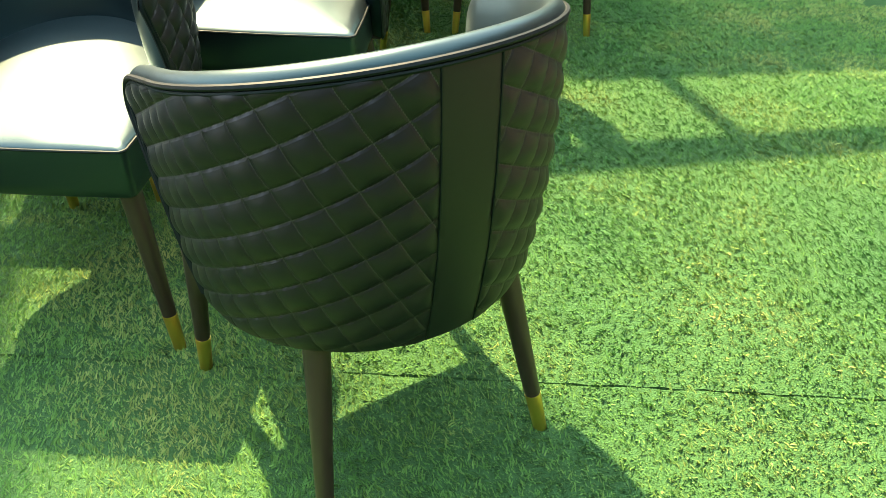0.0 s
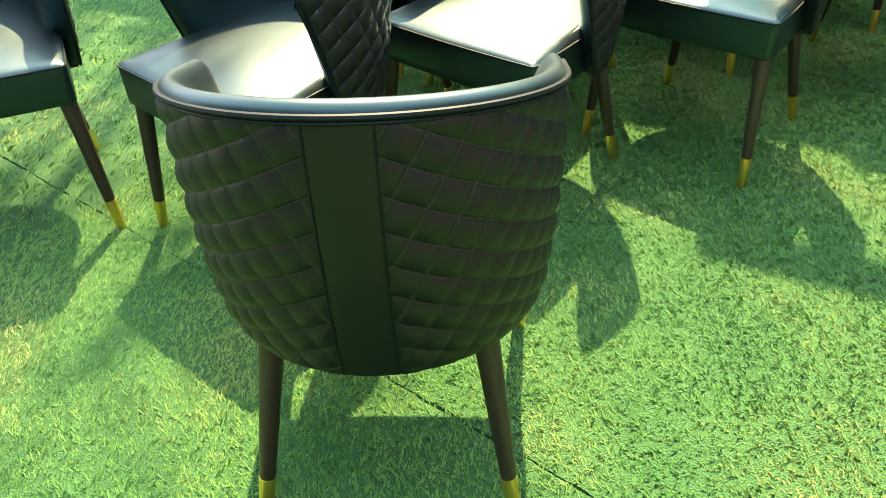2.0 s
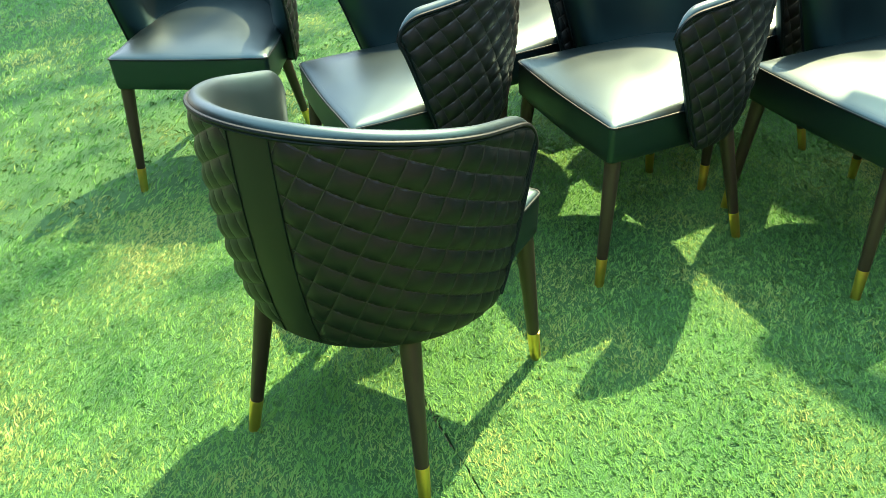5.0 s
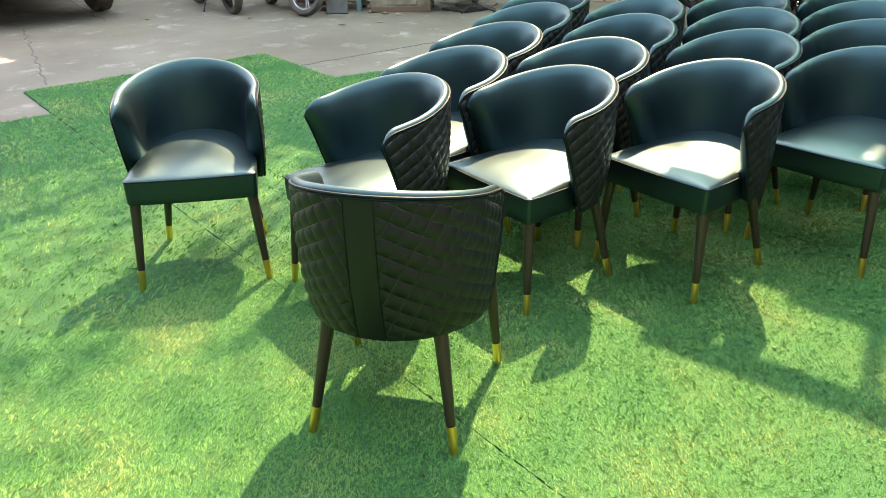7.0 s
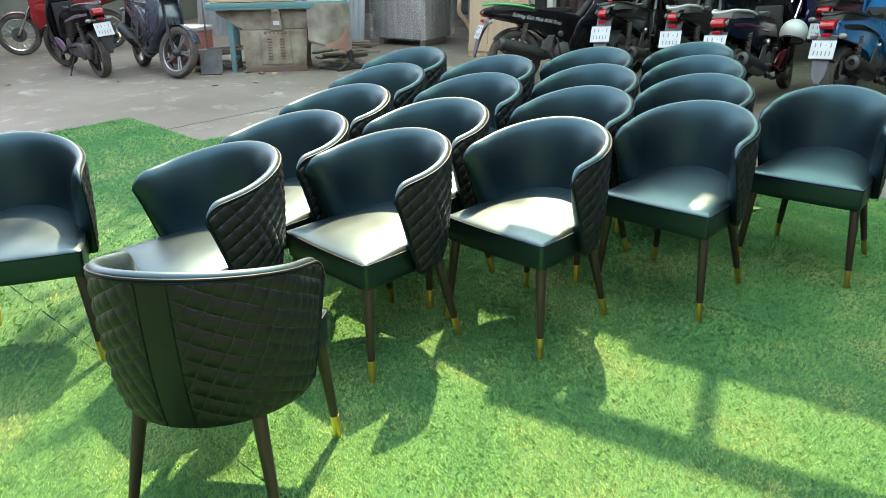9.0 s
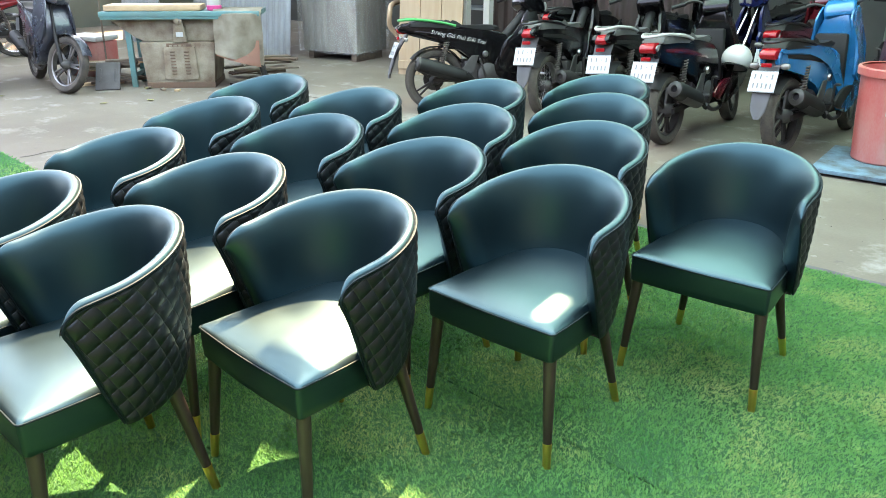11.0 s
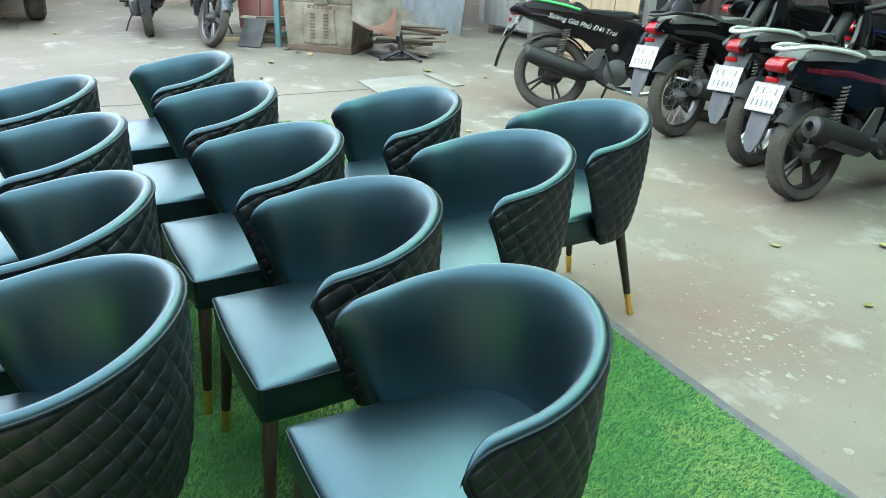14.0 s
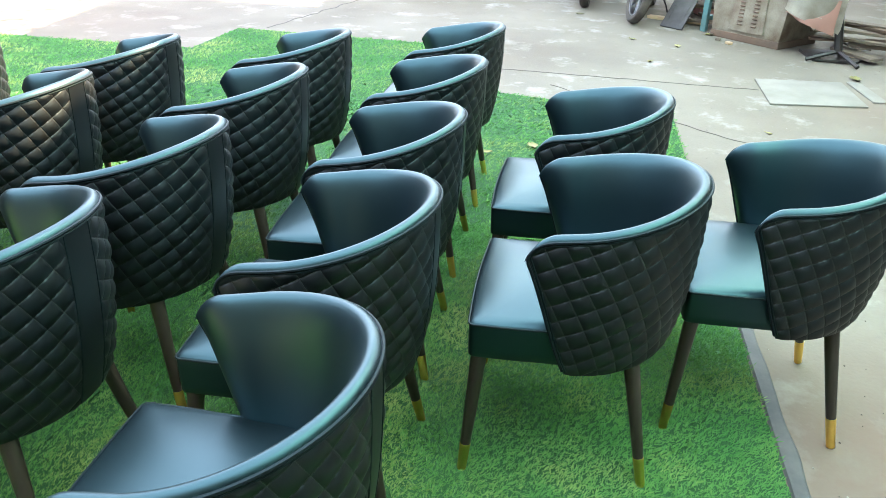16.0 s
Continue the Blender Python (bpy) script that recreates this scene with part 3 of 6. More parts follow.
# the chair that stands apart with its back turned has slacker wings, spread a little and lower at the tips
slack = (0.692, 0.95, -0.05)
firm = (H_WING, RISE, TOE)
H_WING, RISE, TOE = slack
dining_chair(CHAIR_LABEL).matrix_basis = pose(*CHAIRS["A"][:2], 0, 0, 0, CHAIRS["A"][2])
H_WING, RISE, TOE = firm
row_chair = dining_chair(CHAIR_LABEL)
row_chair.matrix_basis = pose(*CHAIRS["B"][:2], 0, 0, 0, CHAIRS["B"][2])
for x, y, a in list(CHAIRS.values())[2:]:
    copy_thing(row_chair, pose(x, y, 0, 0, 0, a))

# ---- materials of the yard ----
RUBBER = material("tyre_rubber", (0.0204, 0.019, 0.017), 0.85, 0, (0.0884, 0.0748, 0.0578), 7, 90, 0.4, 0.003, 0.1, 0.75)
BLACK_PLASTIC = material("black_plastic", (0.00544, 0.00544, 0.00612), 0.34, 0, (0.019, 0.0177, 0.0163), 6, 200, 0.12, 0.001, 0.1, 0.35)
DULL_BLACK = material("dull_black", (0.0068, 0.0068, 0.0068), 0.6, 0, (0.019, 0.0177, 0.0156), 5, 150, 0.2, 0.001, 0.1, 0.45, 0.3)
BLACK_PAINT = material("black_paint", (0.00272, 0.00272, 0.0034), 0.18, 0, (0.00612, 0.00612, 0.00612), 8, 300, 0.03, 0.0005, 0.06, 0.4, 0.35)
GREY_PLASTIC = material("grey_plastic", (0.062, 0.064, 0.066), 0.5, 0, (0.05, 0.048, 0.045), 6, 200, 0.1, 0.001)
GREY_PAINT = material("grey_paint", (0.051, 0.0578, 0.0748), 0.28, 0.2, (0.034, 0.0374, 0.0476), 8, 300, 0.03, 0.0005, coat=0.4)
ALLOY = material("alloy", (0.341, 0.341, 0.347), 0.35, 1.0, (0.205, 0.192, 0.174), 8, 200, 0.1, 0.001)
ENGINE = material("engine_metal", (0.0884, 0.085, 0.0816), 0.6, 0.5, (0.0408, 0.0374, 0.034), 7, 120, 0.35, 0.003)
CAP_METAL = material("muffler_cap_metal", (0.0578, 0.0558, 0.053), 0.55, 0.5, (0.034, 0.0306, 0.0272), 9, 160, 0.2, 0.001)
CHROME = material("chrome", (0.75, 0.75, 0.77), 0.14, 1.0, (0.5, 0.48, 0.45), 6, 200, 0.03, 0.0005)
BLUE_PAINT = material("blue_paint", (0.0068, 0.136, 0.313), 0.25, 0, (0.00544, 0.0952, 0.231), 6, 250, 0.03, 0.0005, coat=0.5)
NAVY_PAINT = material("navy_paint", (0.0068, 0.0122, 0.068), 0.2, 0, (0.00544, 0.00816, 0.0408), 6, 250, 0.03, 0.0005, coat=0.5)
RED_PAINT = material("red_paint", (0.0816, 0.00408, 0.00816), 0.2, 0, (0.0476, 0.0034, 0.00544), 6, 250, 0.03, 0.0005, coat=0.5)
BRIGHT_RED = material("bright_red_paint", (0.204, 0.0068, 0.00952), 0.25, 0, (0.136, 0.0068, 0.00816), 6, 250, 0.03, 0.0005, coat=0.4)
PURPLE = material("purple_cover", (0.136, 0.0748, 0.109), 0.6, 0, (0.0884, 0.051, 0.0748), 7, 120, 0.2, 0.002)
WHITE_PAINT = material("white_paint", (0.394, 0.388, 0.36), 0.35, 0, (0.34, 0.326, 0.299), 6, 200, 0.08, 0.001)
SEAT_VINYL = material("seat_vinyl", (0.00816, 0.00816, 0.00816), 0.6, 0, (0.015, 0.0143, 0.0136), 6, 400, 0.2, 0.001, spec=0.3)
GREY_SEAT = material("dusty_seat_vinyl", (0.0782, 0.0762, 0.0734), 0.7, 0, (0.0476, 0.0462, 0.0442), 6, 400, 0.2, 0.001)
PLATE_WHITE = material("plate_white", (0.408, 0.422, 0.415), 0.4, 0, (0.326, 0.326, 0.313), 14, 200, 0.05, 0.0005)
PLATE_YELLOW = material("plate_yellow", (0.51, 0.34, 0.0204), 0.4, 0, None, 14, 200, 0.05, 0.0005, mix=0.2)
PLATE_BARS = material("plate_print", (0.177, 0.177, 0.177), 0.5, 0, None, 20, 200, 0.05)
LAMP_RED = material("red_lens", (0.30, 0.006, 0.010), 0.15, 0, (0.22, 0.004, 0.007), 20, 200, 0.05, 0.0005)
LAMP_CLEAR = material("clear_lens", (0.204, 0.197, 0.184), 0.15, 0, (0.15, 0.136, 0.116), 20, 200, 0.03, 0.0005, coat=0.3)
SPRING_RED = material("spring_steel", (0.068, 0.0666, 0.0646), 0.45, 0.4, (0.136, 0.109, 0.0884), 12, 200, 0.1)
GREEN_PAINT = material("green_paint", (0.0204, 0.306, 0.068), 0.3, 0, None, 10, 200, 0.05)
MIRROR = material("mirror_glass", (0.42, 0.45, 0.40), 0.06, 1.0, None, 10, 200, 0.0)
CAST = material("machine_paint", (0.27, 0.25, 0.185), 0.65, 0, (0.11, 0.075, 0.045), 5.5, 70, 0.3, 0.002, 0.1, 0.8)
RUST = material("rusty_base", (0.136, 0.0816, 0.051), 0.85, 0, (0.0816, 0.0578, 0.0408), 5, 80, 0.4, 0.003)
TEAL = material("teal_paint", (0.068, 0.204, 0.204), 0.5, 0, (0.0884, 0.15, 0.143), 4, 90, 0.25, 0.002, 0.1, 0.7)
PLY = material("plywood", (0.422, 0.306, 0.177), 0.65, 0, (0.34, 0.231, 0.129), 3, 60, 0.2, 0.001, stretch=(1, 6, 8))
PALE_WOOD = material("pale_wood", (0.326, 0.234, 0.152), 0.6, 0, (0.261, 0.174, 0.103), 2.5, 50, 0.25, 0.001, stretch=(7, 7, 0.7))
OLD_WOOD = material("old_wood", (0.15, 0.116, 0.0816), 0.8, 0, (0.0884, 0.068, 0.051), 3, 60, 0.4, 0.002, stretch=(1, 8, 8))
CLOTH = material("grey_cloth", (0.46, 0.42, 0.34), 0.95, 0, (0.20, 0.17, 0.12), 5, 260, 0.6, 0.003, mix=0.75)
CLOTH_PINK = material("pink_cloth", (0.422, 0.224, 0.163), 0.9, 0, (0.326, 0.184, 0.136), 6, 220, 0.5, 0.002)
ZINC = material("weathered_zinc", (0.243, 0.272, 0.277), 0.5, 0.35, (0.15, 0.156, 0.15), 2.4, 70, 0.2, 0.002, 0.12, 0.7)
DARK_RED_SHEET = material("dark_red_sheet", (0.0374, 0.0204, 0.0177), 0.55, 0.2, (0.0238, 0.0163, 0.0136), 2.4, 70, 0.2, 0.002)
PALE_GREEN_WALL = material("pale_green_wall", (0.14, 0.157, 0.127), 0.7, 0, (0.1, 0.11, 0.0868), 1.6, 60, 0.25, 0.002)
# dark colour of the unseen walls that block low light
UNSEEN_WALL = material("dark_wall", (0.068, 0.068, 0.068), 0.85, 0, (0.0476, 0.0476, 0.0462), 1.4, 60, 0.3, 0.003)
GREY_WALL = material("grey_wall", (0.0671, 0.0671, 0.0627), 0.85, 0, (0.0449, 0.0439, 0.0403), 1.4, 60, 0.3, 0.003)
WRAP_BOARD = material("wrapped_board", (0.085, 0.075, 0.058), 0.6, 0, (0.20, 0.185, 0.155), 3, 30, 0.2, 0.002, 0.1, 0.7, stretch=(4, 4, 0.6))
BARREL_RED = material("dusty_red_plastic", (0.394, 0.0408, 0.034), 0.5, 0, (0.408, 0.224, 0.19), 3.2, 90, 0.2, 0.002, 0.1, 0.8, stretch=(1, 1, 0.45))
BLUE_BOARD = material("worn_blue_paint", (0.122, 0.225, 0.295), 0.75, 0, (0.0612, 0.0714, 0.0714), 7, 60, 0.3, 0.002, 0.1, 0.9)
PINK = material("pink_plastic", (0.51, 0.0544, 0.19), 0.35, 0, None, 10, 200, 0.05, mix=0.2)
LEAF_YELLOW = material("dry_leaf", (0.231, 0.204, 0.0612), 0.7, 0, (0.122, 0.129, 0.0408), 30, 200, 0.3, 0.001, vary=0.3)
FRESH_LEAF = material("fresh_yellow_leaf", (0.313, 0.354, 0.068), 0.6, 0, (0.245, 0.286, 0.0544), 30, 200, 0.3, 0.001)
LEAF_GREEN = material("tree_leaf", (0.055, 0.115, 0.025), 0.5, 0, (0.035, 0.08, 0.018), 12, 200, 0.2, 0.001, vary=0.2)
BARK = material("bark", (0.16, 0.12, 0.085), 0.9, 0, (0.09, 0.07, 0.05), 6, 60, 0.6, 0.01)
BLACK_STEEL = material("black_steel", (0.0238, 0.0252, 0.0258), 0.5, 0.5, (0.0476, 0.0374, 0.0306), 6, 120, 0.2, 0.001)


def translucent_sheet(name, base, second, through_colour, share):
    """Weathered blue-green fibreglass roofing, which lets part of the daylight through."""
    m = material(name, base, 0.5, 0, second, 1.5, 60, 0.1, 0.002)
    nd, ln = m.node_tree.nodes, m.node_tree.links
    tr, mx = nd.new("ShaderNodeBsdfTranslucent"), nd.new("ShaderNodeMixShader")
    tr.inputs["Color"].default_value = (*through_colour, 1)
    mx.inputs[0].default_value = share
    ln.new(nd["Principled BSDF"].outputs[0], mx.inputs[1])
    ln.new(tr.outputs[0], mx.inputs[2])
    ln.new(mx.outputs[0], nd["Material Output"].inputs["Surface"])
    return m


ROOF_MAT = translucent_sheet("fibreglass_sheet", (0.30, 0.50, 0.49), (0.22, 0.40, 0.40), (0.40, 0.80, 0.84), 0.65)
# sheet of the unseen roofs that pass light down to the yard
FILL_SHEET = translucent_sheet("pale_fill_sheet", (0.56, 0.64, 0.62), (0.44, 0.52, 0.50), (0.64, 0.92, 1.0), 0.94)
EDGE_RUBBER = material("edge_strip", (0.045, 0.046, 0.048), 0.8, 0, (0.12, 0.115, 0.105), 7, 70, 0.4, 0.003, 0.1, 0.55)
CAR_PAINT = material("car_paint", (0.204, 0.218, 0.211), 0.35, 0.2, (0.15, 0.156, 0.143), 3, 200, 0.05, 0.0005, coat=0.3)
GLASS_DARK = material("dark_window", (0.02, 0.025, 0.03), 0.06, 0, None, 6, 200, 0.0)


def clear_film():
    m = bpy.data.materials.new("plastic_film")
    m.use_nodes = True
    nd, ln = m.node_tree.nodes, m.node_tree.links
    b = nd["Principled BSDF"]
    b.inputs["Base Color"].default_value = (0.9, 0.92, 0.92, 1)
    b.inputs["Roughness"].default_value = 0.18
    b.inputs["Alpha"].default_value = 0.12
    nz, bp = nd.new("ShaderNodeTexNoise"), nd.new("ShaderNodeBump")
    nz.inputs["Scale"].default_value, nz.inputs["Detail"].default_value = 9, 2
    bp.inputs["Strength"].default_value, bp.inputs["Distance"].default_value = 0.35, 0.02
    ln.new(nz.outputs[0], bp.inputs["Height"])
    ln.new(bp.outputs[0], b.inputs["Normal"])
    return m


FILM = clear_film()

# ---- roof, its beams, walls ----
def corrugated(bm, x0, x1, z0, z1, pitch=0.11, depth=0.02, y=0.0):
    n = max(8, int((x1 - x0) / pitch * 6))
    for off in (0.0, 0.003):
        rows = [[(x0 + (x1 - x0) * i / n, y + off + depth * math.sin(2 * math.pi * (x1 - x0) * i / n / pitch), z) for i in range(n + 1)] for z in (z0, (z0 + z1) / 2, z1)]
        add_grid(bm, rows)


# roofs lie out of view; the front edge follows its shadow on the grass
ROOF_Y, ROOF_Z = 5.13, 4.0
# pale roof and awning are added to brighten the yard under them
for name, x0, x1, ya, mat, label in (("roof", -3.0, 12.0, ROOF_Y, ROOF_MAT, "corrugated blue-green fibreglass roof sheltering the parked motorbikes"),
                                     ("fill_roof", -12.5, -2.85, ROOF_Y, FILL_SHEET, "corrugated pale translucent roof, unseen, added to light the workshop yard"),
                                     ("fill_awning", -8.3, -4.7, ROOF_Y - 2.3, FILL_SHEET, "corrugated pale translucent awning, unseen, added to light the floor before the workshop")):
    bm = bmesh.new()
    n = int((x1 - x0) * 22)
    z0 = ROOF_Z + {"roof": 0.05, "fill_roof": 0.0, "fill_awning": -0.05}[name]
    steps = (ya, 5.275, 5.405, 6.5, 8.0, 10.2) if name != "fill_awning" else (ya, ya + 1.2, ROOF_Y + 0.15)
    add_grid(bm, [[(x0 + (x1 - x0) * i / n, y + 0.11 * (x0 + (x1 - x0) * i / n + 1.0), z0 + 0.05 * (y - ROOF_Y) + 0.018 * math.sin(i * 1.5)) for i in range(n + 1)] for y in steps])
    if name == "roof":                   # unseen notch and slot, added to let sun through onto two chairs
        for v in bm.verts:
            if v.co.y < 5.2 and -1.5 < v.co.x < -1.19:
                v.co.y += 0.08
        gap = [f for f in bm.faces if 5.24 < f.calc_center_median().y < 5.43 and -1.012 < f.calc_center_median().x < -0.957]
        bmesh.ops.delete(bm, geom=gap, context='FACES')
    tagged(part(name, bm, mat), label, "roof", kind="structure")


# unseen slab, added to keep daylight off the workshop and the back row
bm = bmesh.new()
add_box(bm, (-0.4, 12.2, 4.42), (25.0, 7.0, 0.1))
tagged(part("shade_roof", bm, BLACK_STEEL, smooth=False), "dark unseen roof slab, added to shade the workshop and the back row", "roof", kind="structure")


def beam(name, a, b, w, mat, label):
    bm = bmesh.new()
    a, b = Vector(a), Vector(b)
    add_box(bm, (0, 0, (b - a).length / 2), (w, w, (b - a).length), along(a, b), 0.004, 1)
    return tagged(part(name, bm, mat, smooth=False), label, "beam", kind="structure")


beam("eaves_beam", (-1.41, 4.52, 3.98), (8.6, 6.01, 3.98), 0.10, BLACK_STEEL, "dark steel beam in front of the roof edge")
for x in (-0.88, 1.29, 3.49, 5.69):
    beam("roof_strut", (x, 5.17 + 0.12 * (x + 1), 4.02), (x + 0.2, 4.60 + 0.15 * (x + 1), 3.98), 0.06, BLACK_STEEL, "short steel strut from the roof to the beam")
for x in (-9.6, 4.6, 9.5):
    beam("roof_post", (x, 11.9, 0), (x, 11.9, 4.7), 0.1, BLACK_STEEL, "dark steel roof post")

bm = bmesh.new()
add_box(bm, (2.6, 12.3, 1.6), (13.0, 0.12, 3.2))
tagged(part("wall_back", bm, GREY_WALL, smooth=False), "dull grey rendered wall behind the motorbikes", "wall", kind="structure")
bm = bmesh.new()
corrugated(bm, -0.9, 1.6, 0.0, 2.4, 0.13, 0.018)
tagged(part("wall_sheet", bm, PALE_GREEN_WALL), "pale green ribbed sheet against the wall", "wall sheet", kind="structure").matrix_basis = pose(0.4, 12.1, 0, 0, 0, 2)
bm = bmesh.new()
corrugated(bm, 0, 2.6, 0.0, 2.8, 0.13, 0.018)
tagged(part("wall_red_sheet", bm, DARK_RED_SHEET), "dark red corrugated sheet wall", "wall sheet", kind="structure").matrix_basis = pose(-4.55, 9.4, 0, 0, 0, 8)
for x in (-4.62, -4.28):
    beam("door_post", (x, 9.15, 0), (x, 9.15, 2.6), 0.09, WHITE_PAINT, "white painted door post")
bm = bmesh.new()
add_box(bm, (-9.4, 12.4, 1.6), (11.0, 0.12, 3.2))
tagged(part("wall_workshop", bm, GREY_WALL, smooth=False), "dim rear wall of the open workshop", "wall", kind="structure")
bm = bmesh.new()
add_box(bm, (-13.6, 5.0, 1.3), (0.12, 15.0, 2.6))
tagged(part("wall_side", bm, PALE_GREEN_WALL, smooth=False), "weathered pale green wall along the yard", "wall", kind="structure")

# wall and overhang out of view, added to darken what the chairs reflect
bm = bmesh.new()
add_box(bm, (-2.5, -5.6, 2.3), (23.0, 0.2, 4.6))
tagged(part("blocker_south", bm, UNSEEN_WALL, smooth=False), "plain dark unseen wall, added to darken the south side of the yard", "wall", kind="structure")
bm = bmesh.new()
add_box(bm, (-2.5, -4.2, 3.35), (23.0, 2.9, 0.12))
tagged(part("blocker_overhang", bm, UNSEEN_WALL, smooth=False), "dark unseen slab, added to shade the south wall", "roof", kind="structure")
# invented wall, added to cut the eastern sky from the chair backs
bm = bmesh.new()
add_box(bm, (3.6, 5.6, 1.95), (0.2, 18.6, 3.9))
tagged(part("blocker_side", bm, UNSEEN_WALL, smooth=False), "plain dark unseen wall, added to block light beside the rows of chairs", "wall", kind="structure")
# second unseen wall farther out, added against light from the horizon
bm = bmesh.new()
add_box(bm, (8.6, 5.0, 2.3), (0.2, 21.4, 4.6))
tagged(part("blocker_east", bm, UNSEEN_WALL, smooth=False), "plain dark unseen wall, added to block low light from the east", "wall", kind="structure")

# ---- slab, joints, stains of the yard ----
def strip(name, pts, w, mat, label, z=0.004):
    bm = bmesh.new()
    rows = [[], [], []]
    for i, p in enumerate(pts):
        p = Vector((*p, z))
        t = (Vector((*pts[min(i + 1, len(pts) - 1)], z)) - Vector((*pts[max(i - 1, 0)], z))).normalized()
        s = Vector((-t.y, t.x, 0))
        k = w * (0.8 + 0.4 * noise.noise(p * 3))
        for r, d in zip(rows, (-k / 2, 0, k / 2)):
            r.append(p + s * d + Vector((0, 0, 0.001 if d == 0 else -0.003)))
    add_grid(bm, rows)
    return tagged(part(name, bm, mat), label, "floor joint", kind="structure")


def wander(a, b, n, amp, seed):
    return [(a[0] + (b[0] - a[0]) * i / n + amp * noise.noise((i * 0.4, seed, 0)), a[1] + (b[1] - a[1]) * i / n + amp * noise.noise((i * 0.4, seed, 5))) for i in range(n + 1)]


strip("concrete_joint", wander((-4.60, 3.62), (-4.50, 5.95), 40, 0.03, 1), 0.016, JOINT, "dark joint line in the concrete")
strip("concrete_joint", wander((-8.6, 2.4), (-5.5, 1.7), 40, 0.05, 2), 0.02, JOINT, "dark crack line in the concrete")
strip("concrete_joint", wander((-4.2, 4.4), (-3.0, 5.8), 30, 0.03, 3), 0.012, JOINT, "thin dark crack in the concrete")
strip("concrete_joint", wander((-8.5, 3.3), (-12.5, 3.9), 30, 0.05, 4), 0.02, JOINT, "dark joint line in the concrete")

bm = bmesh.new()
add_prism(bm, [(-4.82, 5.98), (-4.10, 5.95), (-4.20, 6.64), (-4.89, 6.65)], 0.0, 0.014, None, 0.005)
tagged(part("drain_cover", bm, SLAB), "pale concrete cover slab lying on the yard floor", "cover slab")
bm = bmesh.new()
add_prism(bm, [(-4.93, 6.70), (-4.35, 6.72), (-4.36, 6.83), (-4.92, 6.80)], 0.0, 0.012, None, 0.004)
tagged(part("concrete_offcut", bm, SLAB), "narrow concrete offcut on the yard floor", "offcut")

def flake(bm, r, x, y, size, thick):
    """A flat flake with an uneven outline."""
    n = 9 if size > 0.02 else 6
    out = [(x + size * r.uniform(0.3, 1.0) * math.cos(2 * math.pi * i / n) * 1.3, y + size * r.uniform(0.3, 1.0) * math.sin(2 * math.pi * i / n)) for i in range(n)]
    lo, hi = [bm.verts.new((px, py, 0.0)) for px, py in out], [bm.verts.new((x + (px - x) * 0.8, y + (py - y) * 0.8, thick)) for px, py in out]
    bm.faces.new(hi)
    for i in range(n):
        bm.faces.new((lo[i], lo[(i + 1) % n], hi[(i + 1) % n], hi[i]))


MORTAR = material("dried_mortar", (0.235, 0.22, 0.185), 0.9, 0, (0.165, 0.148, 0.118), 30, 160, 0.4, 0.002, mix=0.9)
GRIT = material("dark_grit", (0.0816, 0.068, 0.0544), 0.9, 0, (0.109, 0.0816, 0.0612), 20, 120, 0.4, 0.002)
rnd = random.Random(31)
bm = bmesh.new()
for cx_, cy_, sx, sy, count, lo_, hi_ in ((0.22, 5.46, 0.10, 0.07, 16, 0.006, 0.024), (0.02, 5.62, 0.13, 0.10, 60, 0.003, 0.012), (-0.12, 5.75, 0.25, 0.16, 90, 0.002, 0.007), (0.45, 5.55, 0.2, 0.12, 12, 0.006, 0.022), (-0.25, 6.2, 0.12, 0.05, 8, 0.008, 0.028), (0.1, 6.5, 0.9, 0.5, 60, 0.002, 0.008), (-3.2, 6.1, 1.2, 0.4, 60, 0.003, 0.010)):
    for _ in range(count):
        flake(bm, rnd, rnd.gauss(cx_, sx), max(5.28, rnd.gauss(cy_, sy)), rnd.uniform(lo_, hi_), rnd.uniform(0.0005, 0.0016))
tagged(part("mortar_specks", bm, MORTAR, smooth=False), "pale dried mortar splashes and crumbs on the concrete", "mortar crumbs", kind="stuff")
bm = bmesh.new()
for _ in range(160):
    flake(bm, rnd, rnd.gauss(-0.6, 1.6), 5.3 + abs(rnd.gauss(0, 0.9)), rnd.uniform(0.0015, 0.0045), rnd.uniform(0.002, 0.004))
tagged(part("grit", bm, GRIT, smooth=False), "dark grit and twig bits scattered on the concrete", "grit", kind="stuff")

# rubber strip along the edge of the grass
bm = bmesh.new()
rows = [[], [], [], []]
for i in range(90):
    x = -1.6 + 3.6 * i / 89
    y = EDGES[4][0] + EDGES[4][1] * x + 0.006 * noise.noise((x * 3, 0, 2)) + 0.004
    k = 0.055 + 0.012 * noise.noise((x * 5, 3, 1))
    for r, (d, z) in zip(rows, ((0, 0.0), (0.006, 0.008), (k - 0.008, 0.008), (k, 0.0))):
        r.append((x, y + d, z))
add_grid(bm, rows)
tagged(part("edging_strip", bm, EDGE_RUBBER), "dark dusty edging strip beside the artificial grass", "edging strip", kind="structure")


# ---- motorbikes ----
def side_shape(bm, outline, half, bevel=0.02, y=0.0, seg=2):
    """A body panel: a side outline of (x, z) of the given half width, with rounded edges."""
    return add_prism(bm, outline, -half - y, half - y, pose(0, 0, 0, 90, 0, 0), bevel, seg)


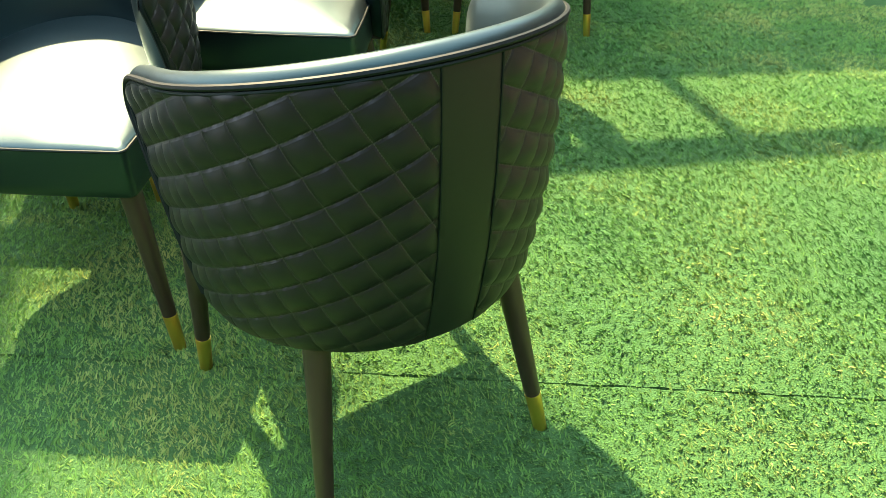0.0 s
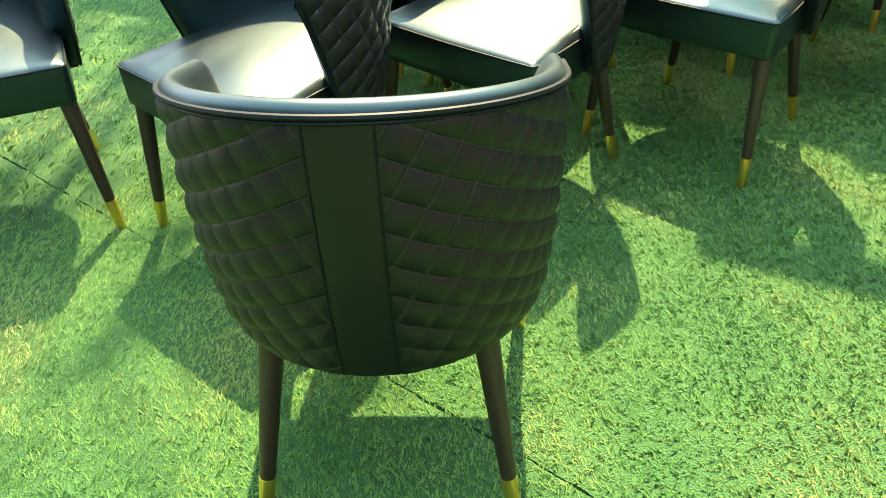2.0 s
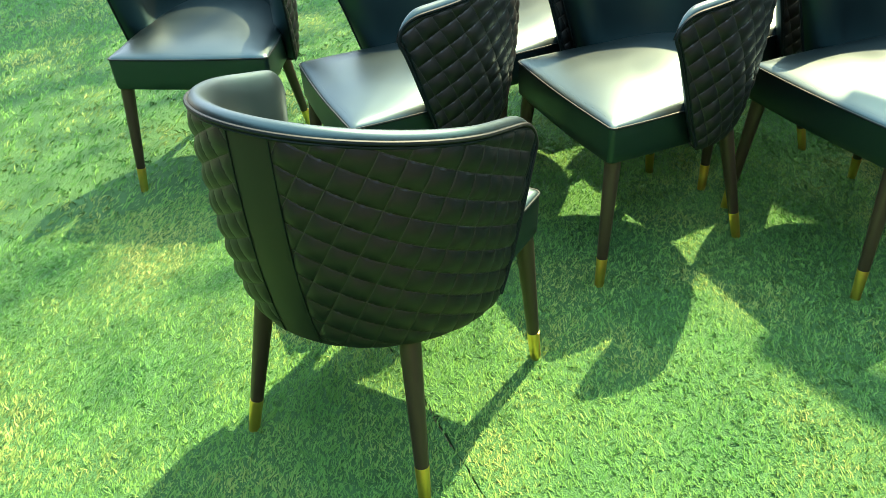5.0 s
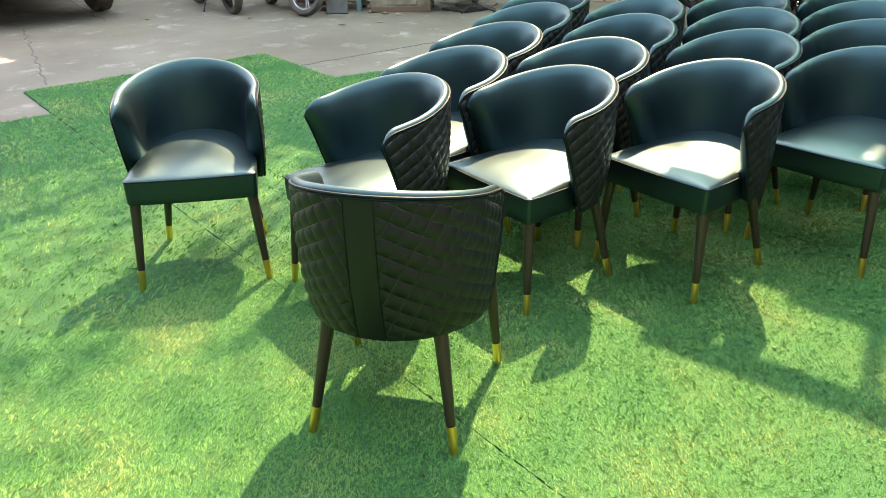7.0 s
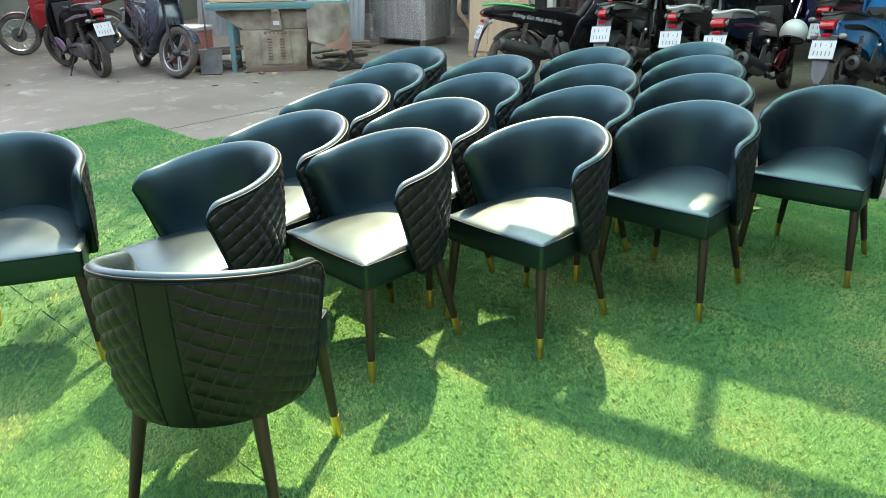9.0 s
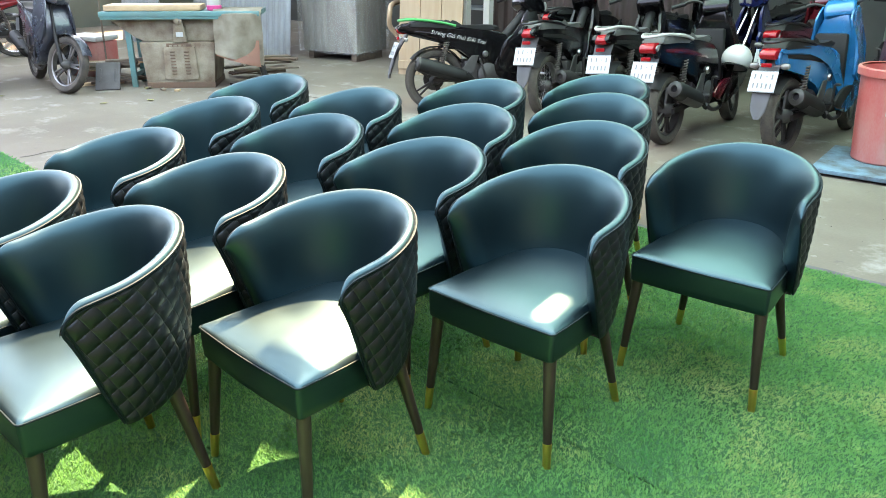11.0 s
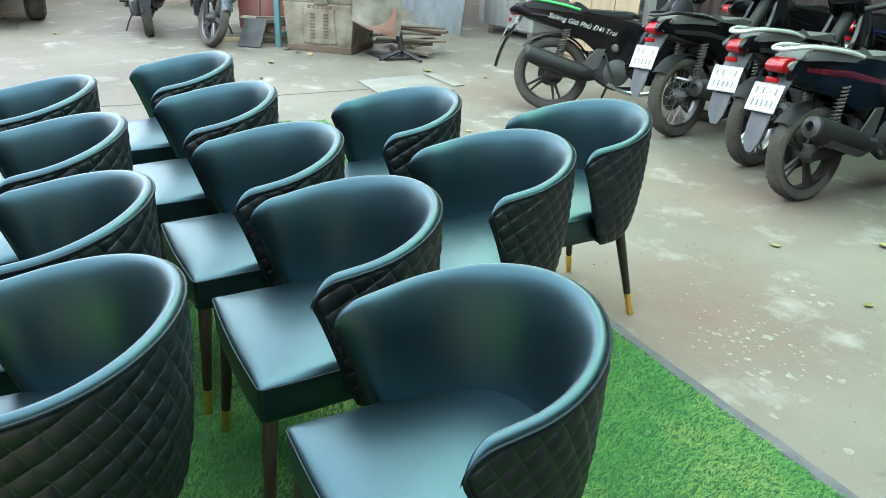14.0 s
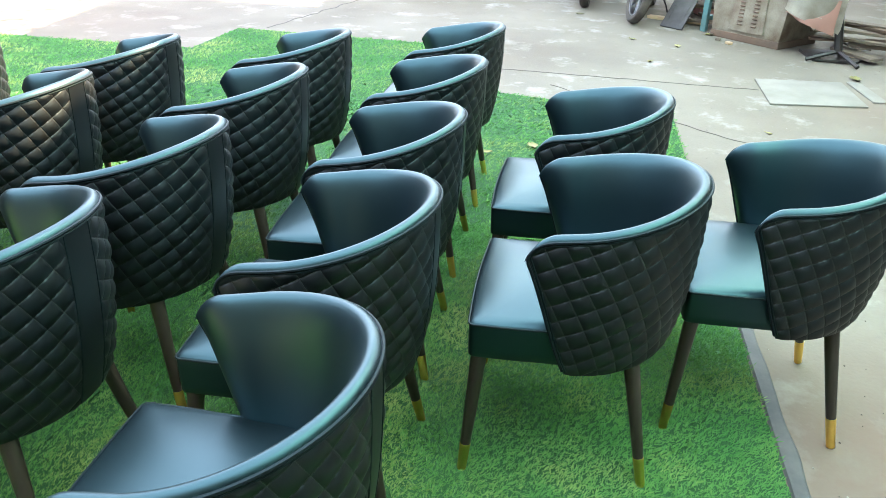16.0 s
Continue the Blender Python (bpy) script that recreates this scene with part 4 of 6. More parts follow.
def round_outline(pts, n=4):
    """A closed smooth outline through points."""
    k, out = len(pts), []
    for i in range(k):
        p0, p1, p2, p3 = (Vector(pts[(i + j) % k]) for j in (-1, 0, 1, 2))
        for j in range(n):
            t = j / n
            q = 0.5 * ((2 * p1) + (p2 - p0) * t + (2 * p0 - 5 * p1 + 4 * p2 - p3) * t * t + (3 * p1 - p0 - 3 * p2 + p3) * t ** 3)
            out.append((q.x, q.y))
    return out


def bike_wheel(parent, cx, r, tw, rim_mat, style):
    """A wheel on the centre line at cx: tyre with tread blocks, rim with spokes, hub with brake disc."""
    m = pose(cx, 0, r, 90, 0, 0)
    bm = bmesh.new()
    prof = [(r * 0.76, -tw * 0.36), (r * 0.84, -tw * 0.50), (r * 0.93, -tw * 0.48), (r * 0.985, -tw * 0.28), (r, 0), (r * 0.985, tw * 0.28), (r * 0.93, tw * 0.48), (r * 0.84, tw * 0.50), (r * 0.76, tw * 0.36), (r * 0.74, 0), (r * 0.76, -tw * 0.36)]
    add_lathe(bm, prof, m, 40, cap=False)
    for k in range(44):
        a = 2 * math.pi * k / 44
        for sg in (-1, 1):
            add_box(bm, (r * 0.962, 0, sg * tw * 0.27), (0.006, 0.022, tw * 0.26), m @ pose(0, 0, 0, 0, 0, math.degrees(a) + sg * 2.5) @ pose(0, 0, 0, sg * 22, 0, 0))
    wheel = part("wheel", bm, RUBBER, parent, "dusty black treaded tyre on its rim")
    bm = bmesh.new()
    ri = r * 0.755
    add_lathe(bm, [(ri, -tw * 0.34), (ri + 0.006, -tw * 0.36), (ri - 0.012, -tw * 0.30), (ri - 0.018, 0), (ri - 0.012, tw * 0.30), (ri + 0.006, tw * 0.36), (ri, tw * 0.34)], m, 40, cap=False)
    if style == "wire":
        for k in range(24):
            a, b = 2 * math.pi * k / 24, 2 * math.pi * (k + (3 if k % 2 else -3)) / 24
            sg = 1 if k % 4 < 2 else -1
            p = m @ Vector((0.05 * math.cos(b), 0.05 * math.sin(b), sg * 0.025))
            q = m @ Vector(((ri - 0.015) * math.cos(a), (ri - 0.015) * math.sin(a), 0))
            add_rod(bm, p, q, 0.0018, None, 4)
    else:
        count = style
        for k in range(count):
            for d in ((-7, 7) if count == 5 else (0,)):
                a = 360 * k / count + d
                add_prism(bm, [(0.03, -0.014), (ri - 0.012, -0.008), (ri - 0.012, 0.008), (0.03, 0.014)], -0.012, 0.012, m @ pose(0, 0, 0, 0, 0, a), 0.004, 1)
    part("rim", bm, rim_mat, wheel)
    bm = bmesh.new()
    add_lathe(bm, [(0.012, -0.09), (0.03, -0.07), (0.052, -0.045), (0.055, 0.0), (0.052, 0.045), (0.03, 0.07), (0.012, 0.09)], m, 20)
    add_lathe(bm, [(0.05, -tw * 0.5 - 0.004), (0.105, -tw * 0.5 - 0.004), (0.105, -tw * 0.5), (0.05, -tw * 0.5)], m, 28, cap=False)
    part("hub", bm, ENGINE, wheel)
    return wheel


def number_plate(parent, m, yellow=False, w=0.20, h=0.15):
    """A plate with two rows of plain bars where its characters stand."""
    bm = bmesh.new()
    add_box(bm, (0, 0, 0), (w, h, 0.004), m, 0.0015, 1)
    plate = part("number_plate", bm, PLATE_YELLOW if yellow else PLATE_WHITE, parent)
    bm = bmesh.new()
    for row, cnt in ((0.23, 4), (-0.2, 5)):
        for k in range(cnt):
            if cnt == 4 and k == 2:
                add_box(bm, (w * (-0.30 + 0.20 * k) + w * 0.02, h * row, 0.0035), (w * 0.05, h * 0.05, 0.002), m)
                continue
            add_box(bm, (w * (-0.32 + 0.64 * k / (cnt - 1)), h * row, 0.0035), (w * 0.045, h * 0.23, 0.002), m)
    add_box(bm, (0, h * 0.475, 0.0025), (w * 0.96, h * 0.02, 0.002), m)
    add_box(bm, (0, -h * 0.475, 0.0025), (w * 0.96, h * 0.02, 0.002), m)
    part("plate_print", bm, PLATE_BARS, plate)
    return plate


def motorbike(label, m, kind="underbone", body=BLACK_PAINT, accent=BLACK_PAINT, seat=SEAT_VINYL, rim=BLACK_STEEL, style=5, rail=None,
              rear_r=0.285, front_r=0.285, base=1.25, plate=True, steer=8, clear_tail=False, muffler="slash", shield=True, fender=BLACK_PLASTIC, windscreen=False, plate_z=0.56, lift=1.07, wing=None):
    """A small motorbike seen from behind: x forward, the rear wheel's contact at the origin."""
    bike = thing("motorbike", label, "motorbike", m, "motorbikes parked in the yard")
    sc = kind == "scooter"
    tw = 0.10 if sc else 0.092
    bike_wheel(bike, 0.0, rear_r, tw, rim, style)
    front_wheel = bike_wheel(bike, base, front_r, tw * 0.9, rim, style)
    zr, zf = rear_r, front_r
    # tail and side body
    if sc:
        tail = [(-0.31, 0.72), (-0.22, 0.78), (0.05, 0.775), (0.40, 0.73), (0.64, 0.66), (0.70, 0.42), (0.58, 0.31), (0.36, 0.38), (0.15, 0.53), (-0.10, 0.60), (-0.28, 0.65)]
    else:
        tail = [(-0.36, 0.755), (-0.24, 0.795), (0.10, 0.77), (0.40, 0.73), (0.68, 0.68), (0.74, 0.48), (0.58, 0.37), (0.38, 0.44), (0.14, 0.60), (-0.14, 0.685), (-0.33, 0.715)]
    for sg in (-1, 1):
        bm = bmesh.new()
        vs = side_shape(bm, round_outline(tail, 3), 0.035, 0.018, sg * 0.10)
        for v in vs:
            v.co.y *= 0.55 + 0.45 * sstep(-0.35, 0.35, v.co.x)
        part("side_panel", bm, body, bike)
        bm = bmesh.new()
        strip_ = [(-0.20, 0.725), (0.10, 0.70), (0.40, 0.63), (0.46, 0.60), (0.10, 0.665), (-0.20, 0.70)]
        vs = side_shape(bm, strip_, 0.006, 0.002, sg * 0.137)
        for v in vs:
            v.co.y *= 0.55 + 0.45 * sstep(-0.35, 0.35, v.co.x)
        part("side_stripe", bm, accent, bike)
    bm = bmesh.new()
    side_shape(bm, round_outline([(-0.28, 0.735), (0.0, 0.735), (0.40, 0.66), (0.55, 0.56), (0.45, 0.46), (0.10, 0.60), (-0.22, 0.68)], 3), 0.075, 0.02)
    part("under_seat_body", bm, DULL_BLACK, bike)
    # seat
    bm = bmesh.new()
    prof = [(-0.26, 0.775), (-0.18, 0.815), (0.06, 0.815), (0.18, 0.775), (0.40, 0.765), (0.58, 0.765), (0.62, 0.72), (0.30, 0.725), (-0.05, 0.755), (-0.24, 0.76)]
    vs = side_shape(bm, round_outline(prof, 3), 0.125, 0.03, 0, 3)
    for v in vs:
        v.co.y *= 0.72 + 0.28 * sstep(-0.3, 0.05, v.co.x) - 0.25 * sstep(0.30, 0.62, v.co.x)
    part("seat", bm, seat, bike)
    # tail light, indicators, rail
    bm = bmesh.new()
    vs = side_shape(bm, round_outline([(-0.365, 0.735), (-0.32, 0.772), (-0.22, 0.765), (-0.24, 0.715), (-0.335, 0.70)], 3), 0.060 if sc else 0.048, 0.014)
    part("tail_light", bm, LAMP_RED, bike)
    for sg in (-1, 1):
        bm = bmesh.new()
        if clear_tail:
            side_shape(bm, round_outline([(-0.325, 0.745), (-0.26, 0.762), (-0.14, 0.735), (-0.22, 0.712), (-0.31, 0.715)], 3), 0.010, 0.006, sg * 0.064)
            part("indicator", bm, LAMP_CLEAR, bike)
        else:
            add_lathe(bm, [(0.006, 0), (0.007, 0.05), (0.02, 0.062), (0.024, 0.085), (0.018, 0.115), (0.004, 0.122)], pose(-0.30, 0.03 * sg, 0.655, -90 * sg, 0, 0), 10)
            part("indicator", bm, LAMP_CLEAR, bike)
    bm = bmesh.new()
    add_box(bm, (-0.355, 0, 0.665), (0.02, 0.075, 0.028), None, 0.006)
    part("plate_lamp", bm, LAMP_RED, bike)
    bm = bmesh.new()
    line = [(0.18, 0.125, 0.765), (0.02, 0.128, 0.80), (-0.20, 0.095, 0.825), (-0.325, 0.05, 0.818), (-0.338, 0.0, 0.815), (-0.325, -0.05, 0.818), (-0.20, -0.095, 0.825), (0.02, -0.128, 0.80), (0.18, -0.125, 0.765)]
    add_tube(bm, smooth_line(line, 4), 0.0115 if rail is not None else 0.010, 8)
    part("grab_rail", bm, rail or BLACK_PLASTIC, bike)
    # rear mudguard with plate
    bm = bmesh.new()
    rows = []
    for k in range(9):
        f = k / 8
        x, z = -0.27 - 0.19 * f - 0.03 * math.sin(math.pi * f), 0.70 - 0.39 * f
        w = (0.078 - 0.022 * f) * math.sqrt(max(0.12, 1 - max(0.0, (f - 0.75) / 0.25) ** 2))
        rows.append([(x + 0.012 * (1 - abs(y)), y * w, z) for y in (-1, -0.5, 0, 0.5, 1)])
    add_grid(bm, rows)
    rows = [[(x + 0.012, y, z) for x, y, z in row] for row in rows]
    add_grid(bm, rows)
    part("rear_mudguard", bm, GREY_PLASTIC if clear_tail or wing is BLUE_PAINT or rail is GREEN_PAINT else DULL_BLACK, bike)
    if plate:
        number_plate(bike, pose(-0.395, 0, plate_z, 90, 0, -90) @ pose(0, 0, 0, -24, 0, 0))
    # inner mudguard over the wheel
    bm = bmesh.new()
    rows = []
    for k in range(13):
        a = radians(15 + 125 * k / 12)
        rr = rear_r + 0.022
        rows.append([(rr * math.cos(a) * (1 - 0.03 * abs(y)), y * 0.062, zr + rr * math.sin(a) - 0.012 * y * y) for y in (-1, -0.5, 0, 0.5, 1)])
    add_grid(bm, rows)
    part("wheel_guard", bm, DULL_BLACK, bike)
    # swing arm, shocks, engine, exhaust
    for sg in (-1, 1):
        bm = bmesh.new()
        add_prism(bm, [(-0.04, -0.022), (0.52, -0.03), (0.52, 0.035), (-0.04, 0.022)], -0.012, 0.012, pose(0, sg * 0.085, zr, 90, 0, 0) @ pose(0, 0, 0, 0, 0, 4), 0.006)
        part("swing_arm", bm, ENGINE if sg > 0 else BLACK_STEEL, bike)
        bm = bmesh.new()
        a, b = Vector((0.02, sg * 0.105, zr + 0.03)), Vector((0.10, sg * 0.105, 0.64))
        add_rod(bm, a, b, 0.009, None, 8)
        add_rod(bm, a, a + (b - a) * 0.3, 0.018, None, 10)
        turns = [a + (b - a) * (0.25 + 0.7 * i / 96) + Vector((math.cos(i * 2 * math.pi / 8) * 0.025, math.sin(i * 2 * math.pi / 8) * 0.025, 0)) for i in range(97)]
        add_tube(bm, turns, 0.0058, 5)
        part("shock_absorber", bm, SPRING_RED, bike)
    bm = bmesh.new()
    if sc:
        add_box(bm, (0.20, 0.09, 0.30), (0.50, 0.09, 0.17), None, 0.04, 3)
        add_lathe(bm, [(0.085, 0), (0.08, 0.02), (0.05, 0.03)], pose(0.08, 0.13, 0.29, -90, 0, 0), 20)
    add_box(bm, (0.40, 0, 0.36), (0.26, 0.20, 0.20), None, 0.03, 2)
    add_lathe(bm, [(0.08, -0.13), (0.085, -0.10), (0.085, 0.10), (0.08, 0.13)], pose(0.50, 0, 0.33, 90, 0, 0), 20)
    eng = part("engine", bm, ENGINE, bike)
    for k in range(6):
        bm = bmesh.new()
        add_box(bm, (0.62 + 0.02 * k, 0, 0.37 + 0.012 * k), (0.010, 0.15, 0.13), None, 0.003, 1)
        part("cooling_fin", bm, ENGINE, eng)
    bm = bmesh.new()
    if muffler == "slash":
        p0, p1 = Vector((0.34, -0.15, 0.29)), Vector((-0.22, -0.175, 0.45))
    else:
        p0, p1 = Vector((0.42, -0.14, 0.27)), Vector((-0.06, -0.185, 0.36))
    mm = along(p0, p1)
    ln_ = (p1 - p0).length
    add_lathe(bm, [(0.022, 0), (0.048, 0.05), (0.062, 0.12), (0.066, ln_ * 0.8), (0.060, ln_ - 0.03), (0.050, ln_ - 0.028), (0.030, ln_ - 0.03)], mm, 20)
    add_tube(bm, smooth_line([(0.34, -0.15, 0.29), (0.48, -0.13, 0.22), (0.66, -0.06, 0.22), (0.72, 0, 0.32)], 5), 0.018, 8)
    muf = part("muffler", bm, DULL_BLACK if muffler == "slash" else ENGINE, bike)
    bm = bmesh.new()
    rows = []
    for z in (0.10, ln_ * 0.45, ln_ * 0.78):
        rows.append([mm @ Vector((0.071 * math.cos(radians(a)), 0.071 * math.sin(radians(a)), z)) for a in range(150, 331, 20)])
    add_grid(bm, rows)
    part("heat_shield", bm, GREY_PLASTIC if clear_tail and rail is not None else BLACK_PLASTIC, muf)
    bm = bmesh.new()
    add_lathe(bm, [(0.060, ln_ - 0.032), (0.056, ln_ - 0.008), (0.036, ln_), (0.026, ln_ + 0.006), (0.022, ln_ - 0.01)], mm, 20, cap=False)
    part("muffler_cap", bm, CAP_METAL, muf)
    # covers, carburettor, pipe and lever round the engine
    for sg in (-1, 1):
        bm = bmesh.new()
        add_lathe(bm, [(0.105, 0.0), (0.10, 0.03), (0.07, 0.045), (0.0, 0.048)], pose(0.50, sg * 0.105, 0.33, -90 * sg, 0, 0), 22, cap=False)
        for k in range(6):
            a = radians(60 * k + 20)
            add_lathe(bm, [(0.009, 0), (0.009, 0.008), (0.0, 0.009)], pose(0.50 + 0.09 * math.cos(a), sg * 0.135, 0.33 + 0.09 * math.sin(a), -90 * sg, 0, 0), 6, cap=False)
        part("crankcase_cover", bm, ENGINE, eng)
    bm = bmesh.new()
    add_box(bm, (0.42, -0.04, 0.50), (0.12, 0.08, 0.09), None, 0.012)
    add_lathe(bm, [(0.03, 0), (0.03, 0.07), (0.022, 0.08)], pose(0.47, -0.07, 0.51, 90, 0, 0), 14)
    part("carburettor", bm, ALLOY, eng)
    bm = bmesh.new()
    add_tube(bm, smooth_line([(0.78, -0.03, 0.42), (0.86, -0.08, 0.30), (0.78, -0.13, 0.20), (0.60, -0.14, 0.19), (0.44, -0.15, 0.25)], 5), 0.017, 8)
    part("exhaust_pipe", bm, CHROME if not sc else ENGINE, eng)
    bm = bmesh.new()
    add_tube(bm, smooth_line([(0.48, -0.15, 0.28), (0.44, -0.19, 0.36), (0.40, -0.21, 0.46), (0.38, -0.26, 0.47)], 4), 0.010, 7)
    add_prism(bm, [(0.22, 0.30), (0.36, 0.36), (0.40, 0.50), (0.33, 0.50), (0.20, 0.34)], -0.006, 0.006, pose(0, -0.145, 0, 90, 0, 0), 0.003, 1)
    part("peg_bracket", bm, ENGINE, eng)
    bm = bmesh.new()
    add_box(bm, (0.20, 0.0, 0.60), (0.16, 0.12, 0.09), None, 0.015)
    add_tube(bm, smooth_line([(0.12, 0.04, 0.60), (0.05, 0.05, 0.54), (0.22, 0.05, 0.46), (0.36, 0.04, 0.44)], 4), 0.012, 6)
    part("air_box", bm, DULL_BLACK, eng)
    # coloured upper panels and front wings
    if wing is not None:
        for sg in (-1, 1):
            bm = bmesh.new()
            vs = side_shape(bm, round_outline([(-0.29, 0.765), (0.05, 0.765), (0.42, 0.71), (0.66, 0.52), (0.78, 0.28), (0.68, 0.32), (0.47, 0.56), (0.08, 0.705), (-0.26, 0.735)], 3), 0.012, 0.006, sg * 0.142)
            for v in vs:
                v.co.y *= 0.55 + 0.45 * sstep(-0.35, 0.35, v.co.x)
            part("upper_panel", bm, wing, bike)
            bm = bmesh.new()
            vs = side_shape(bm, round_outline([(0.80, 0.50), (0.84, 0.72), (0.78, 0.90), (0.92, 1.00), (1.10, 0.86), (1.12, 0.62), (0.98, 0.44)], 3), 0.012, 0.006, sg * 0.195)
            for v in vs:
                v.co.y *= 1.0 - 0.35 * sstep(0.60, 1.0, v.co.z) - 0.2 * sstep(0.95, 1.12, v.co.x)
            part("front_wing", bm, wing, bike)
    # front: leg shield, headset, fork, fender, bars, mirrors
    rake = 0.44
    top = Vector((base - rake * 0.78 + 0.0, 0, 0.95))
    bm = bmesh.new()
    if sc:
        shell = round_outline([(0.66, 0.24), (0.60, 0.30), (0.80, 0.34), (0.86, 0.62), (0.84, 0.92), (0.92, 0.97), (1.02, 0.80), (1.10, 0.60), (1.00, 0.40), (0.86, 0.24)], 3)
        vs = side_shape(bm, shell, 0.20, 0.04, 0, 3)
        for v in vs:
            v.co.y *= 1.0 - 0.55 * sstep(0.60, 1.0, v.co.z) - 0.30 * sstep(0.95, 1.12, v.co.x)
        part("leg_shield", bm, body if shield else accent, bike)
        bm = bmesh.new()
        add_box(bm, (0.68, 0, 0.27), (0.34, 0.30, 0.06), None, 0.025, 2)
        add_box(bm, (0.79, 0, 0.60), (0.06, 0.26, 0.40), pose(0.0, 0, 0, 0, 0, 0), 0.025, 2)
        part("floor_board", bm, DULL_BLACK, bike)
        for sg in (-1, 1):
            bm = bmesh.new()
            side_shape(bm, round_outline([(0.50, 0.30), (0.80, 0.24), (0.86, 0.32), (0.82, 0.42), (0.60, 0.40)], 3), 0.012, 0.006, sg * 0.185)
            part("foot_panel", bm, accent, bike)
    else:
        shell = round_outline([(0.60, 0.42), (0.66, 0.62), (0.80, 0.72), (0.90, 0.90), (1.00, 0.86), (1.02, 0.66), (0.98, 0.46), (0.84, 0.34), (0.70, 0.34)], 3)
        for sg in (-1, 1):
            bm = bmesh.new()
            vs = side_shape(bm, shell, 0.02, 0.01, sg * 0.14)
            for v in vs:
                v.co.y *= 1.0 - 0.35 * sstep(0.55, 0.95, v.co.z)
            part("leg_shield", bm, body, bike)
        bm = bmesh.new()
        add_tube(bm, smooth_line([(0.30, 0, 0.60), (0.60, 0, 0.58), (0.85, 0, 0.80), (0.95, 0, 0.92)], 5), 0.045, 10)
        part("frame_spine", bm, DULL_BLACK, bike)
    axle = Vector((base, 0, zf))
    st = Matrix.Translation(axle) @ Matrix.Rotation(radians(steer), 4, (top - axle).normalized()) @ Matrix.Translation(-axle)
    front_wheel.matrix_basis = st
    for sg in (-1, 1):
        bm = bmesh.new()
        o = Vector((0, sg * 0.072, 0))
        add_rod(bm, axle + o, axle + (top - axle) * 0.45 + o, 0.020, 0.020, 12)
        add_rod(bm, axle + (top - axle) * 0.45 + o, top + o * 0.6, 0.014, None, 10)
        bmesh.ops.transform(bm, matrix=st, verts=bm.verts)
        part("fork_leg", bm, CHROME if not sc else DULL_BLACK, bike)
    bm = bmesh.new()
    rows = []
    for k in range(13):
        a = radians(25 + 140 * k / 12)
        rr = front_r + 0.028
        rows.append([(base + rr * math.cos(a), y * 0.058, zf + rr * math.sin(a) - 0.014 * y * y) for y in (-1, -0.5, 0, 0.5, 1)])
    add_grid(bm, rows)
    bmesh.ops.transform(bm, matrix=st, verts=bm.verts)
    part("front_fender", bm, fender, bike)
    bm = bmesh.new()
    vs = side_shape(bm, round_outline([(top.x - 0.10, 0.93), (top.x - 0.06, 1.02), (top.x + 0.06, 1.05), (top.x + 0.17, 0.97), (top.x + 0.18, 0.86), (top.x + 0.04, 0.85)], 3), 0.12, 0.04, 0, 3)
    for v in vs:
        v.co.y *= 1 - 0.35 * sstep(top.x, top.x + 0.18, v.co.x)
    bmesh.ops.transform(bm, matrix=st, verts=bm.verts)
    head = part("headset", bm, body, bike)
    bm = bmesh.new()
    for sg in (-1, 1):
        side_shape(bm, round_outline([(top.x + 0.14, 0.87), (top.x + 0.13, 0.95), (top.x + 0.19, 0.95), (top.x + 0.195, 0.89)], 3), 0.03, 0.008, sg * 0.045)
    bmesh.ops.transform(bm, matrix=st, verts=bm.verts)
    part("headlight", bm, LAMP_CLEAR, head)
    bm = bmesh.new()
    add_tube(bm, smooth_line([(top.x - 0.10, 0.34, 1.00), (top.x - 0.04, 0.20, 1.03), (top.x, 0.08, 0.99), (top.x, -0.08, 0.99), (top.x - 0.04, -0.20, 1.03), (top.x - 0.10, -0.34, 1.00)], 4), 0.011, 8)
    bmesh.ops.transform(bm, matrix=st, verts=bm.verts)
    bar = part("handlebar", bm, BLACK_STEEL, bike)
    for sg in (-1, 1):
        bm = bmesh.new()
        add_lathe(bm, [(0.017, 0), (0.017, 0.11), (0.02, 0.115), (0.02, 0.12)], along((top.x - 0.075, sg * 0.25, 1.015), (top.x - 0.105, sg * 0.36, 0.998)), 10)
        add_tube(bm, [(top.x - 0.02, sg * 0.20, 1.02), (top.x + 0.0, sg * 0.28, 1.01), (top.x - 0.03, sg * 0.36, 1.0)], 0.005, 6)
        bmesh.ops.transform(bm, matrix=st, verts=bm.verts)
        part("grip", bm, DULL_BLACK, bar)
        bm = bmesh.new()
        add_tube(bm, smooth_line([(top.x - 0.03, sg * 0.20, 1.03), (top.x - 0.02, sg * 0.25, 1.11), (top.x - 0.03, sg * 0.29, 1.17)], 4), 0.005, 6)
        add_lathe(bm, [(0.0, -0.012), (0.05, -0.010), (0.062, 0.0), (0.058, 0.008)], pose(top.x - 0.03, sg * 0.31, 1.19, 0, -80, sg * 10) @ Matrix.Diagonal((0.7, 1, 1, 1)), 20, cap=False)
        bmesh.ops.transform(bm, matrix=st, verts=bm.verts)
        mir = part("mirror", bm, DULL_BLACK, bar)
        bm = bmesh.new()
        add_lathe(bm, [(0.0, 0.004), (0.057, 0.005), (0.057, 0.007)], pose(top.x - 0.03, sg * 0.31, 1.19, 0, -80, sg * 10) @ Matrix.Diagonal((0.7, 1, 1, 1)), 20, cap=False)
        bmesh.ops.transform(bm, matrix=st, verts=bm.verts)
        part("mirror_glass", bm, MIRROR, mir)
    if windscreen:
        bm = bmesh.new()
        rows = []
        for k in range(7):
            f = k / 6
            w = 0.16 - 0.07 * f
